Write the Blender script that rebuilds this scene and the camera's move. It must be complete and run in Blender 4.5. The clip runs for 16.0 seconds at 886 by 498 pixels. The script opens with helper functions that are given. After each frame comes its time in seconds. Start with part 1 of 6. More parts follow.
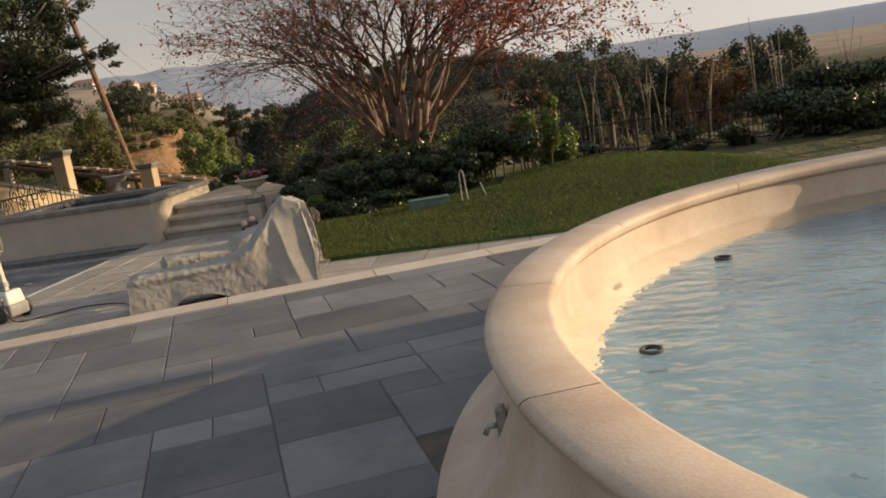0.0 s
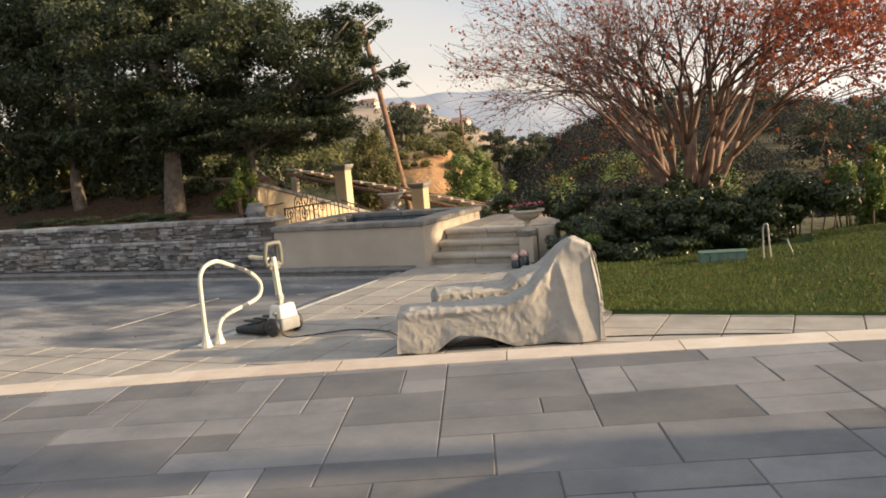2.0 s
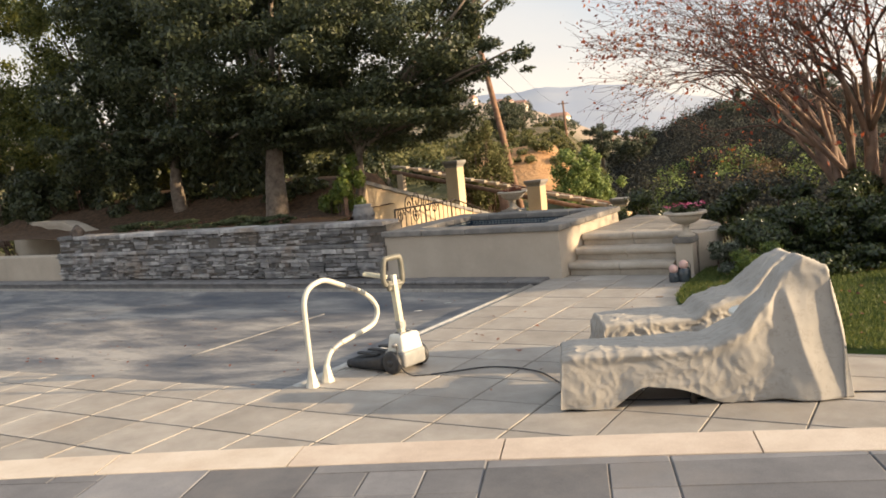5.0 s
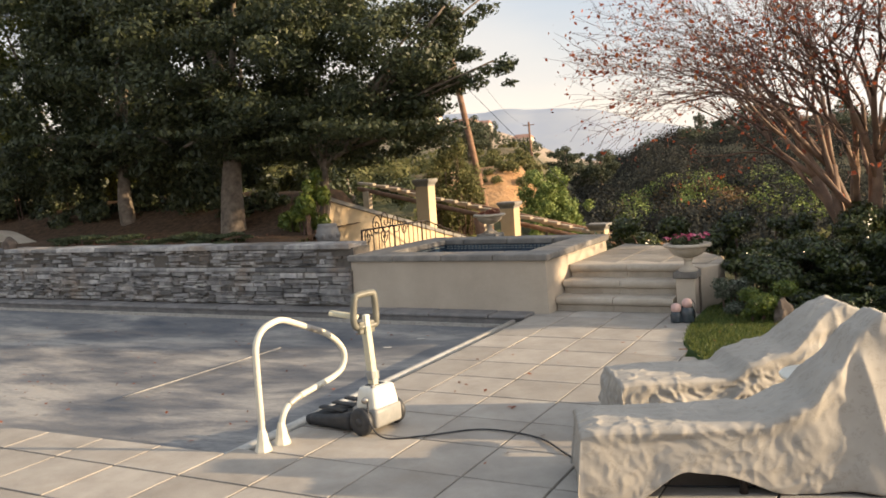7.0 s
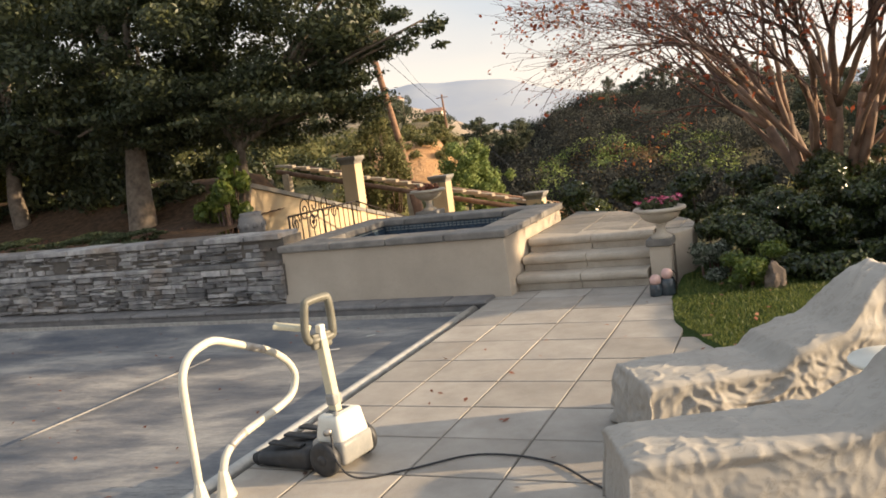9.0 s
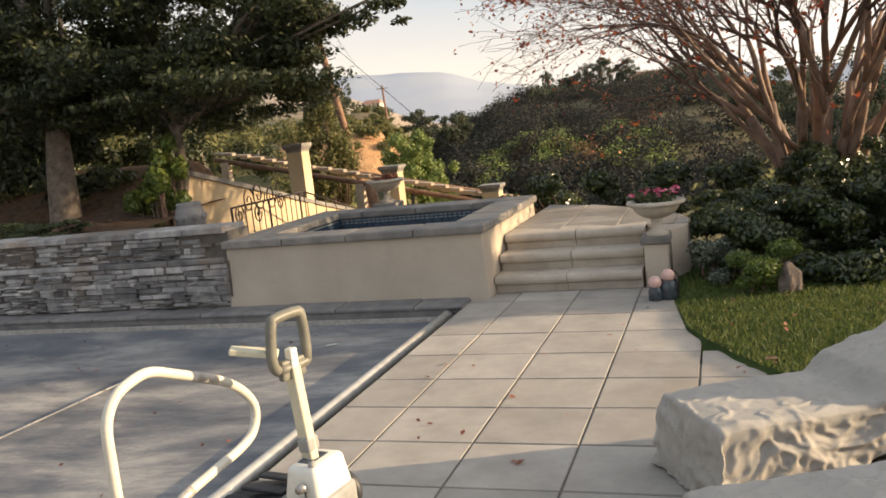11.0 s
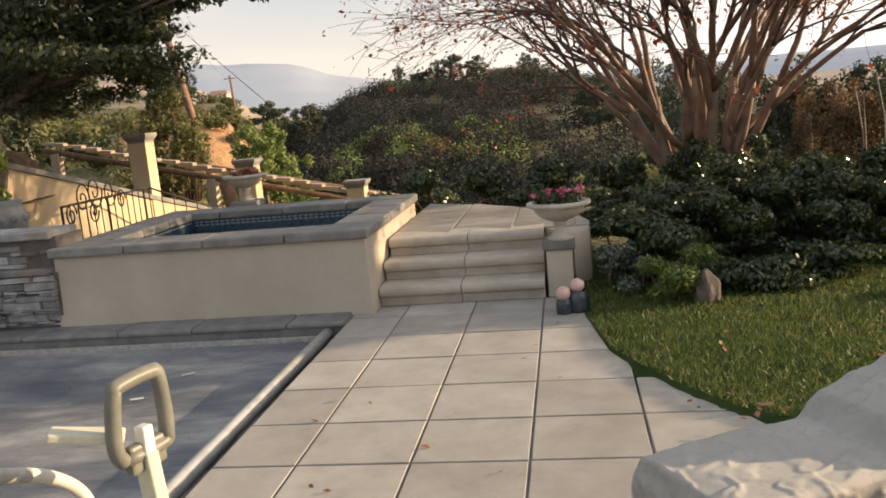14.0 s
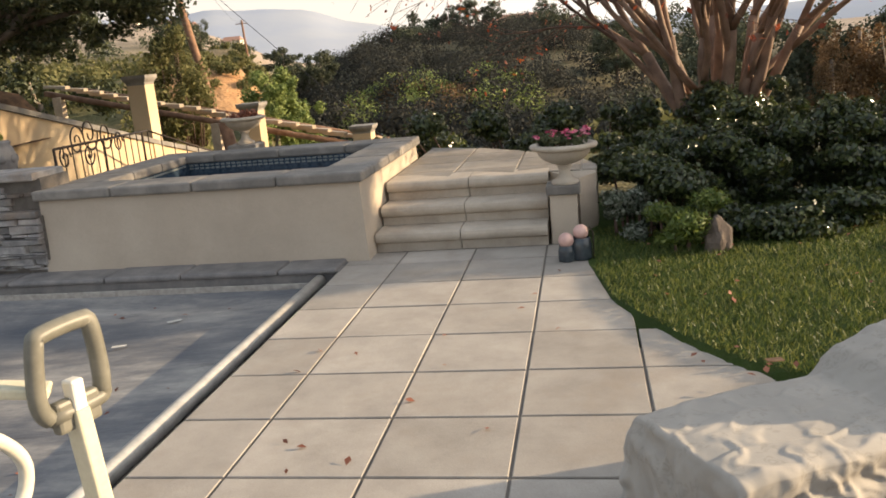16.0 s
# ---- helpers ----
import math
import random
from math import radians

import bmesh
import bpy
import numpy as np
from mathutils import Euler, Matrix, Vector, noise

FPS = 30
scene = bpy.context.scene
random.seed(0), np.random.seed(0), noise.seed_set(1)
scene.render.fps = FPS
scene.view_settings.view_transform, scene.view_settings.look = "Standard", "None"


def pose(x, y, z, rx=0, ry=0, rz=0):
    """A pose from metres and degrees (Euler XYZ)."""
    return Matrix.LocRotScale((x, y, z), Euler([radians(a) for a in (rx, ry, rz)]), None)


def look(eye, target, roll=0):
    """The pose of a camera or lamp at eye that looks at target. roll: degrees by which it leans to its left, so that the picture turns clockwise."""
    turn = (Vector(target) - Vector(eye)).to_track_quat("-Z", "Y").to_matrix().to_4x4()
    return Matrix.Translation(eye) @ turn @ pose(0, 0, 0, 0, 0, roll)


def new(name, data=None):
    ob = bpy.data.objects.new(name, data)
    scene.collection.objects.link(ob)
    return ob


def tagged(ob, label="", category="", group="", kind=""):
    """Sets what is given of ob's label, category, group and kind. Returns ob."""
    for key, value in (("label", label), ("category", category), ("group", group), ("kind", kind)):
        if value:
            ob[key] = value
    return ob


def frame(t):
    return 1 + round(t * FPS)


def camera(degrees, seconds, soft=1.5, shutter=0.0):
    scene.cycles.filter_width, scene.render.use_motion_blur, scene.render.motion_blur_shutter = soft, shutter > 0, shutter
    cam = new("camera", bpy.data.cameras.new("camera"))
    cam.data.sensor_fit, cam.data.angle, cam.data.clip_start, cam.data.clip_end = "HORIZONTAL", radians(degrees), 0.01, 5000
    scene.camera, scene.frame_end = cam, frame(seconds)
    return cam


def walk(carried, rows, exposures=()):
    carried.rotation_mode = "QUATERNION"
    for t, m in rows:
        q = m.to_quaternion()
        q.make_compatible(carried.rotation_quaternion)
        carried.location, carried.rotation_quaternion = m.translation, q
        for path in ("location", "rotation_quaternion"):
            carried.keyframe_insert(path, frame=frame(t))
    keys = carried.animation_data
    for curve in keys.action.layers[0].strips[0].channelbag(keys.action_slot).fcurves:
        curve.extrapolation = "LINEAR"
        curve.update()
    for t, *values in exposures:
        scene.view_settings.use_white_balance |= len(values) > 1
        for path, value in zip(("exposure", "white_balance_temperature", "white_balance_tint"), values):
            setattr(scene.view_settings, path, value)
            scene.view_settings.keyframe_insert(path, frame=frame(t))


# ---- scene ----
cam = camera(55.1, 16.0, soft=1.75)
PATH = [
    (0, (5.822, -10.995, 1.869), (5.55, -9.048, 1.498), -8.6),
    (0.5, (5.693, -10.792, 1.9), (5.428, -8.841, 1.546), -9.0),
    (1, (5.546, -10.406, 1.901), (5.185, -8.461, 1.608), -7.8),
    (1.5, (5.388, -10.277, 1.897), (4.747, -8.398, 1.653), -6.1),
    (2, (5.171, -10.058, 1.925), (4.35, -8.249, 1.691), -4.7),
    (2.5, (4.979, -9.77, 1.917), (4.028, -8.029, 1.663), -2.7),
    (3, (4.726, -9.532, 1.899), (3.752, -7.81, 1.605), -3.0),
    (3.5, (4.53, -9.343, 1.919), (3.563, -7.611, 1.67), -4.1),
    (3.7, (4.437, -9.218, 1.93), (3.435, -7.503, 1.692), -4.4),
    (5.8, (3.475, -8.099, 1.905), (2.466, -6.385, 1.696), -6.0),
    (6, (3.385, -8.003, 1.938), (2.407, -6.269, 1.752), -6.2),
    (6.5, (3.23, -7.766, 1.948), (2.288, -6.007, 1.816), -5.5),
    (7, (3.035, -7.465, 1.922), (2.092, -5.711, 1.735), -3.6),
    (7.5, (2.819, -7.224, 1.897), (1.936, -5.446, 1.654), -3.8),
    (8, (2.627, -6.964, 1.87), (1.737, -5.195, 1.594), -4.2),
    (8.5, (2.427, -6.728, 1.864), (1.532, -4.963, 1.578), -4.9),
    (9, (2.189, -6.488, 1.885), (1.414, -4.663, 1.626), -7.1),
    (9.2, (2.118, -6.402, 1.858), (1.359, -4.569, 1.604), -6.0),
    (11.3, (1.377, -5.417, 1.817), (0.796, -3.529, 1.505), -6.8),
    (11.5, (1.34, -5.317, 1.817), (0.825, -3.413, 1.485), -7.2),
    (12, (1.263, -5.11, 1.81), (0.968, -3.168, 1.433), -7.1),
    (12.5, (1.203, -4.903, 1.806), (0.854, -2.969, 1.433), -6.0),
    (13, (1.018, -4.734, 1.799), (0.611, -2.801, 1.488), -5.3),
    (13.5, (0.909, -4.632, 1.793), (0.589, -2.679, 1.505), -4.7),
    (14, (0.887, -4.583, 1.792), (0.585, -2.635, 1.453), -5.1),
    (14.5, (0.908, -4.532, 1.789), (0.564, -2.598, 1.414), -6.6),
    (15, (0.992, -4.462, 1.79), (0.628, -2.531, 1.419), -5.0),
    (15.5, (1.038, -4.397, 1.754), (0.66, -2.494, 1.266), -3.4),
    (16, (0.971, -4.252, 1.684), (0.629, -2.334, 1.231), -5.0),
]
walk(cam, [(t, look(eye, target, roll)) for t, eye, target, roll in PATH], [(0, -0.10), (0.8, 0.04), (1.5, 0.22), (2.0, 0.72), (3.2, 0.88), (6, 0.88), (9, 0.86), (11.5, 0.82), (14.5, 0.74), (16, 0.90)])

# ---- world, sun, exposure ----
SUN_AZ, SUN_EL = 74.0, 13.0   # degrees clockwise from +y, and above the horizon
world = bpy.data.worlds.new("sky")
scene.world = world
world.use_nodes = True
wn = world.node_tree.nodes
sky = wn.new("ShaderNodeTexSky")
sky.sky_type, sky.sun_disc = "NISHITA", False
sky.sun_elevation, sky.sun_rotation = radians(SUN_EL), radians(SUN_AZ)
sky.air_density, sky.dust_density, sky.ozone_density = 1.0, 2.0, 1.5
wn["Background"].inputs["Strength"].default_value = 0.083
cloud_co = wn.new("ShaderNodeTexCoord")
cloud_map = wn.new("ShaderNodeMapping")
cloud_map.inputs["Scale"].default_value = (1.0, 1.0, 3.2)
cloud = wn.new("ShaderNodeTexNoise")
cloud.inputs["Scale"].default_value, cloud.inputs["Detail"].default_value = 1.9, 5.0
# a cream haze that thins out with height, its upper edge broken by soft cloud
rise = wn.new("ShaderNodeSeparateXYZ")
mist = wn.new("ShaderNodeMath")
mist.operation = "MULTIPLY_ADD"
mist.inputs[1].default_value = 0.30
veil = wn.new("ShaderNodeValToRGB")
veil.color_ramp.elements[0].position, veil.color_ramp.elements[1].position = 0.20, 0.42
veil.color_ramp.elements[0].color, veil.color_ramp.elements[1].color = (0.92, 0.92, 0.92, 1), (0.22, 0.22, 0.22, 1)
tone = wn.new("ShaderNodeMix")
tone.data_type = "RGBA"
tone.inputs[0].default_value = 0.7
tone.inputs[7].default_value = (3.5, 4.6, 6.0, 1)   # clear blue overhead
over = wn.new("ShaderNodeMix")
over.data_type = "RGBA"
over.inputs[7].default_value = (7.7, 6.8, 5.75, 1)   # haze and thin high cloud
for s_out, s_in in ((cloud_co.outputs["Generated"], cloud_map.inputs["Vector"]), (cloud_map.outputs["Vector"], cloud.inputs["Vector"]), (cloud_co.outputs["Generated"], rise.inputs[0]),
                    (cloud.outputs["Fac"], mist.inputs[0]), (rise.outputs["Z"], mist.inputs[2]), (mist.outputs[0], veil.inputs["Fac"]), (sky.outputs["Color"], tone.inputs[6]),
                    (veil.outputs["Color"], over.inputs[0]), (tone.outputs[2], over.inputs[6]), (over.outputs[2], wn["Background"].inputs["Color"])):
    world.node_tree.links.new(s_out, s_in)
# the hazy sky brightens towards the sun
glow_dot = wn.new("ShaderNodeVectorMath")
glow_dot.operation = "DOT_PRODUCT"
glow_dot.inputs[1].default_value = (math.sin(radians(SUN_AZ)), math.cos(radians(SUN_AZ)), 0.0)
glow_ramp = wn.new("ShaderNodeMapRange")
glow_ramp.inputs[1].default_value, glow_ramp.inputs[2].default_value = 0.05, 0.95
glow_ramp.inputs[4].default_value = 0.75
glow = wn.new("ShaderNodeMix")
glow.data_type = "RGBA"
glow.inputs[7].default_value = (12.8, 12.1, 11.5, 1)
for s_out, s_in in ((cloud_co.outputs["Generated"], glow_dot.inputs[0]), (glow_dot.outputs["Value"], glow_ramp.inputs[0]), (glow_ramp.outputs[0], glow.inputs[0]), (over.outputs[2], glow.inputs[6]), (glow.outputs[2], wn["Background"].inputs["Color"])):
    world.node_tree.links.new(s_out, s_in)
sun = new("sun", bpy.data.lights.new("sun", "SUN"))
sun.data.energy, sun.data.angle, sun.data.color = 5.4, radians(0.6), (1.0, 0.75, 0.47)
sd = Vector((math.sin(radians(SUN_AZ)) * math.cos(radians(SUN_EL)), math.cos(radians(SUN_AZ)) * math.cos(radians(SUN_EL)), math.sin(radians(SUN_EL))))
sun.matrix_world = look(sd * 60, (0, 0, 0))


# ---- materials ----
class Mat:
    """A small builder of node materials."""

    def __init__(self, name, rough=0.7, metal=0.0, spec=0.4):
        self.m = bpy.data.materials.new(name)
        self.m.use_nodes = True
        self.t = self.m.node_tree
        self.b = self.t.nodes["Principled BSDF"]
        self.b.inputs["Roughness"].default_value = rough
        self.b.inputs["Metallic"].default_value = metal
        self.b.inputs["Specular IOR Level"].default_value = spec
        self.co = self.t.nodes.new("ShaderNodeTexCoord").outputs["Object"]
        self.info = None

    def node(self, kind, **ins):
        n = self.t.nodes.new(kind)
        for k, v in ins.items():
            self.put(n.inputs[k.replace("_", " ")], v)
        return n

    def put(self, sock, v):
        if isinstance(v, bpy.types.NodeSocket):
            self.t.links.new(v, sock)
        elif isinstance(v, tuple) and len(v) == 3 and sock.type == "RGBA":
            sock.default_value = (*v, 1)
        else:
            sock.default_value = v

    def world_co(self):
        return self.node("ShaderNodeNewGeometry").outputs["Position"]

    def noise(self, scale, detail=6.0, rough=0.6, co=None, stretch=None):
        co = co or self.co
        if stretch:
            mp = self.node("ShaderNodeMapping", Vector=co)
            mp.inputs["Scale"].default_value = stretch
            co = mp.outputs["Vector"]
        return self.node("ShaderNodeTexNoise", Vector=co, Scale=scale, Detail=detail, Roughness=rough).outputs["Fac"]

    def voronoi(self, scale, co=None, out="Distance"):
        return self.node("ShaderNodeTexVoronoi", Vector=co or self.co, Scale=scale).outputs[out]

    def ramp(self, fac, *stops):
        n = self.node("ShaderNodeValToRGB", Fac=fac)
        e = n.color_ramp.elements
        while len(e) < len(stops):
            e.new(0.5)
        for el, (p, c) in zip(e, stops):
            el.position = p
            el.color = (*c, 1) if isinstance(c, tuple) else (c, c, c, 1)
        return n.outputs["Color"]

    def mix(self, fac, a, b, blend="MIX"):
        n = self.t.nodes.new("ShaderNodeMix")
        n.data_type, n.blend_type = "RGBA", blend
        self.put(n.inputs[0], fac)
        self.put(n.inputs[6], a)
        self.put(n.inputs[7], b)
        return n.outputs[2]

    def random(self):
        return self.node("ShaderNodeObjectInfo").outputs["Random"]

    def island(self):
        return self.node("ShaderNodeNewGeometry").outputs["Random Per Island"]

    def colour(self, c):
        self.put(self.b.inputs["Base Color"], c)
        return self

    def bump(self, fac, strength=0.3, dist=0.01):
        n = self.node("ShaderNodeBump", Height=fac, Strength=strength, Distance=dist)
        self.t.links.new(n.outputs["Normal"], self.b.inputs["Normal"])
        return self

    def rough(self, sock):
        self.put(self.b.inputs["Roughness"], sock)
        return self


def stone(name, stops, scale=3.0, grain=90.0, rough=0.8, vary=0.25, bump=0.25, island=False, stain=None):
    k = Mat(name, rough, 0.0, 0.3)
    co = k.world_co()
    big = k.noise(scale, 7, 0.65, co)
    fine = k.noise(grain, 3, 0.7, co)
    c = k.ramp(big, *stops)
    c = k.mix(0.22, c, k.ramp(fine, (0.25, 0.25), (0.75, 0.85)), "OVERLAY")
    r = k.island() if island else k.random()
    c = k.mix(vary, c, k.ramp(r, (0.0, 0.12), (1.0, 0.9)), "OVERLAY")
    if stain:
        spot = k.ramp(k.noise(1.3, 5, 0.7, co), (0.52, 0.0), (0.7, 1.0))
        c = k.mix(k.mix(0.5, (0.0, 0.0, 0.0), spot), c, stain)
    k.colour(c)
    k.bump(k.mix(0.5, big, fine), bump, 0.012)
    return k.m


M = {}
M["deck"] = stone("deck_concrete", [(0.3, (0.272, 0.246, 0.215)), (0.5, (0.342, 0.31, 0.272)), (0.72, (0.412, 0.378, 0.332))], 2.2, 140, 0.85, 0.16, 0.35, stain=(0.30, 0.25, 0.20))
M["joint"] = stone("joint_mortar", [(0.3, (0.09, 0.08, 0.07)), (0.7, (0.17, 0.15, 0.13))], 6, 200, 0.95, 0.0, 0.3)
# Darker than the deck: weathering, plus the landing's shade put into the colour.
M["landing_slab"] = stone("weathered_shaded_slab", [(0.3, (0.21, 0.185, 0.16)), (0.5, (0.28, 0.25, 0.21)), (0.72, (0.35, 0.31, 0.265))], 2.2, 140, 0.85, 0.16, 0.45, stain=(0.16, 0.135, 0.11))
M["flag"] = stone("flagstone", [(0.3, (0.135, 0.133, 0.138)), (0.5, (0.178, 0.174, 0.177)), (0.7, (0.225, 0.214, 0.209))], 2.0, 120, 0.75, 0.42, 0.25, stain=(0.205, 0.185, 0.17))
M["flag_rest"] = stone("flagstone_rest", [(0.3, (0.135, 0.133, 0.138)), (0.5, (0.178, 0.174, 0.177)), (0.7, (0.225, 0.214, 0.209))], 2.0, 120, 0.75, 0.42, 0.25, True, stain=(0.205, 0.185, 0.17))
M["border"] = stone("limestone_border", [(0.3, (0.52, 0.42, 0.33)), (0.55, (0.62, 0.52, 0.42)), (0.75, (0.68, 0.59, 0.49))], 3.0, 120, 0.7, 0.12, 0.2)
M["travertine"] = stone("travertine", [(0.28, (0.48, 0.35, 0.25)), (0.5, (0.60, 0.46, 0.345)), (0.72, (0.68, 0.55, 0.43))], 2.4, 80, 0.55, 0.1, 0.2, stain=(0.46, 0.34, 0.24))
M["stucco"] = stone("stucco", [(0.3, (0.40, 0.34, 0.27)), (0.5, (0.46, 0.39, 0.31)), (0.7, (0.52, 0.45, 0.36))], 1.2, 160, 0.9, 0.05, 0.35)
M["coping"] = stone("spa_coping", [(0.3, (0.15, 0.14, 0.128)), (0.5, (0.20, 0.185, 0.167)), (0.75, (0.29, 0.265, 0.235))], 4.0, 110, 0.8, 0.15, 0.3)
# Dark tones carry both the damp and the shade on the pool coping.
M["dark_coping"] = stone("damp_shaded_coping", [(0.3, (0.13, 0.125, 0.125)), (0.5, (0.19, 0.18, 0.175)), (0.75, (0.27, 0.25, 0.23))], 4.0, 110, 0.7, 0.2, 0.3)
M["caststone"] = stone("cast_stone_steps", [(0.3, (0.36, 0.305, 0.245)), (0.5, (0.45, 0.39, 0.315)), (0.72, (0.53, 0.47, 0.39))], 3.5, 120, 0.8, 0.1, 0.3, stain=(0.40, 0.32, 0.25))
M["ledge"] = stone("ledgestone", [(0.3, (0.15, 0.147, 0.15)), (0.5, (0.27, 0.258, 0.25)), (0.72, (0.44, 0.42, 0.395))], 5.0, 90, 0.85, 0.75, 0.6, stain=(0.34, 0.23, 0.14))
M["ledge_far"] = stone("ledgestone_rest", [(0.3, (0.15, 0.147, 0.15)), (0.5, (0.27, 0.258, 0.25)), (0.72, (0.44, 0.42, 0.395))], 5.0, 90, 0.85, 0.75, 0.6, True, stain=(0.34, 0.23, 0.14))
M["rock"] = stone("boulder", [(0.3, (0.085, 0.068, 0.058)), (0.55, (0.145, 0.113, 0.092)), (0.75, (0.22, 0.175, 0.14))], 6, 60, 0.9, 0.1, 0.6)


def vinyl():
    k = Mat("cover_vinyl", 0.55, 0.0, 0.35)
    co = k.world_co()
    dirt = k.noise(0.9, 8, 0.7, co, (0.6, 1.6, 1.0))
    fine = k.noise(30, 4, 0.7, co)
    c = k.ramp(dirt, (0.34, (0.075, 0.088, 0.112)), (0.48, (0.17, 0.171, 0.178)), (0.62, (0.36, 0.342, 0.315)))
    c = k.mix(0.2, c, fine, "OVERLAY")
    scuff = k.ramp(k.noise(2.6, 7, 0.75, co, (0.5, 2.4, 1.0)), (0.60, 0.0), (0.68, 0.7))
    c = k.mix(scuff, c, (0.075, 0.072, 0.075))
    k.colour(c).bump(k.noise(1.7, 6, 0.6, co, (0.8, 2.5, 1)), 0.5, 0.05)
    k.rough(k.ramp(dirt, (0.3, 0.38), (0.7, 0.75)))
    return k.m


M["vinyl"] = vinyl()


def simple(name, c1, c2, scale=8.0, rough=0.6, metal=0.0, bump=0.1, spec=0.4, grain=60.0):
    k = Mat(name, rough, metal, spec)
    n = k.noise(scale, 6)
    c = k.ramp(n, (0.35, c1), (0.65, c2))
    k.colour(k.mix(0.12, c, k.noise(grain, 3), "OVERLAY")).bump(k.noise(grain, 3), bump, 0.004)
    return k.m


M["white_metal"] = simple("white_painted_metal", (0.57, 0.535, 0.44), (0.65, 0.615, 0.52), 6, 0.35, 0, 0.05)
M["scuffed"] = simple("scuffed_metal", (0.34, 0.31, 0.28), (0.5, 0.47, 0.42), 20, 0.45, 0.3, 0.1)
M["white_plastic"] = simple("white_plastic", (0.66, 0.64, 0.57), (0.74, 0.72, 0.64), 9, 0.4, 0, 0.04)
M["grip"] = simple("taupe_plastic", (0.13, 0.125, 0.10), (0.185, 0.178, 0.145), 9, 0.45, 0, 0.05)
M["ivory"] = simple("sunned_ivory_plastic", (0.54, 0.50, 0.36), (0.62, 0.575, 0.43), 9, 0.45, 0, 0.05)
M["grey_plastic"] = simple("grey_plastic", (0.24, 0.24, 0.23), (0.31, 0.30, 0.28), 9, 0.45, 0, 0.04)
M["black_plastic"] = simple("black_plastic", (0.022, 0.023, 0.026), (0.05, 0.05, 0.052), 12, 0.5, 0, 0.1)
M["screen"] = simple("control_panel", (0.05, 0.06, 0.08), (0.09, 0.10, 0.12), 12, 0.25)
M["rubber"] = simple("rubber_cable", (0.02, 0.02, 0.022), (0.045, 0.045, 0.05), 15, 0.6)
M["iron"] = simple("wrought_iron", (0.022, 0.016, 0.013), (0.05, 0.033, 0.024), 14, 0.7, 0.0, 0.2)
M["chrome"] = simple("tarnished_metal", (0.32, 0.30, 0.28), (0.5, 0.47, 0.43), 20, 0.35, 0.8, 0.2)
M["timber"] = simple("weathered_timber", (0.16, 0.085, 0.05), (0.28, 0.16, 0.10), 7, 0.85, 0, 0.4)
# Sunlit paleness is put into this timber's colour.
M["rafter"] = simple("sun_toned_timber", (0.42, 0.33, 0.24), (0.54, 0.44, 0.33), 7, 0.85, 0, 0.3)
M["bark"] = simple("oak_bark", (0.11, 0.085, 0.065), (0.24, 0.19, 0.145), 9, 0.9, 0, 0.8)
M["crape"] = simple("crape_myrtle_bark", (0.13, 0.08, 0.055), (0.27, 0.17, 0.115), 3.5, 0.7, 0, 0.35)
M["twig"] = simple("twig_bark", (0.085, 0.052, 0.042), (0.15, 0.092, 0.07), 6, 0.8, 0, 0.3)
M["pale_twig"] = simple("pale_stems", (0.20, 0.155, 0.115), (0.32, 0.26, 0.19), 6, 0.8, 0, 0.2)
M["green_box"] = simple("green_plastic", (0.10, 0.16, 0.12), (0.15, 0.22, 0.17), 6, 0.5)
M["pink_ball"] = simple("pink_glazed_ball", (0.58, 0.36, 0.32), (0.68, 0.45, 0.39), 12, 0.35)
M["blue_jar"] = simple("blue_grey_glass", (0.025, 0.033, 0.042), (0.06, 0.075, 0.085), 14, 0.2, 0, 0.05, 0.6)
M["mulch"] = simple("soil_mulch", (0.055, 0.035, 0.022), (0.14, 0.085, 0.05), 9, 0.95, 0, 0.9, 0.2, 40)
M["roof"] = simple("clay_roof", (0.30, 0.16, 0.11), (0.42, 0.25, 0.18), 1, 0.85)
M["house_wall"] = simple("pale_house_wall", (0.55, 0.48, 0.40), (0.66, 0.59, 0.50), 0.6, 0.85)
M["pane"] = simple("dark_window_pane", (0.02, 0.025, 0.03), (0.05, 0.055, 0.06), 1, 0.1, 0, 0, 0.6)
M["dry_leaf"] = simple("dry_leaf", (0.20, 0.10, 0.05), (0.36, 0.20, 0.10), 12, 0.8)
M["paper"] = simple("pale_scrap", (0.5, 0.48, 0.44), (0.62, 0.6, 0.55), 12, 0.8)


def canvas():
    k = Mat("canvas_cover", 0.8, 0.0, 0.3)
    base = k.ramp(k.noise(3, 6), (0.3, (0.33, 0.305, 0.27)), (0.7, (0.41, 0.378, 0.335)))
    wob = k.mix(0.10, k.co, k.node("ShaderNodeTexNoise", Vector=k.co, Scale=11.0).outputs["Color"])
    # scrolled print: thin rings round scattered centres, broken into sprigs
    v = k.node("ShaderNodeTexVoronoi", Vector=wob, Scale=13.0)
    ring = k.ramp(v.outputs["Distance"], (0.10, 0.0), (0.2, 1.0), (0.27, 0.1), (0.36, 0.85), (0.46, 0.0))
    gate = k.ramp(k.noise(42, 2, 0.5), (0.44, 0.0), (0.54, 1.0))
    c = k.mix(k.mix(1.0, k.mix(0.62, (0.0, 0.0, 0.0), ring), gate, "MULTIPLY"), base, (0.27, 0.25, 0.215))
    k.colour(c)
    rid = k.node("ShaderNodeTexNoise", Vector=k.co, Scale=7.0, Detail=3.0)
    rid.noise_type = "RIDGED_MULTIFRACTAL"
    k.bump(k.mix(0.45, rid.outputs[0], k.noise(26, 5, 0.6)), 0.3, 0.012)
    return k.m


M["canvas"] = canvas()


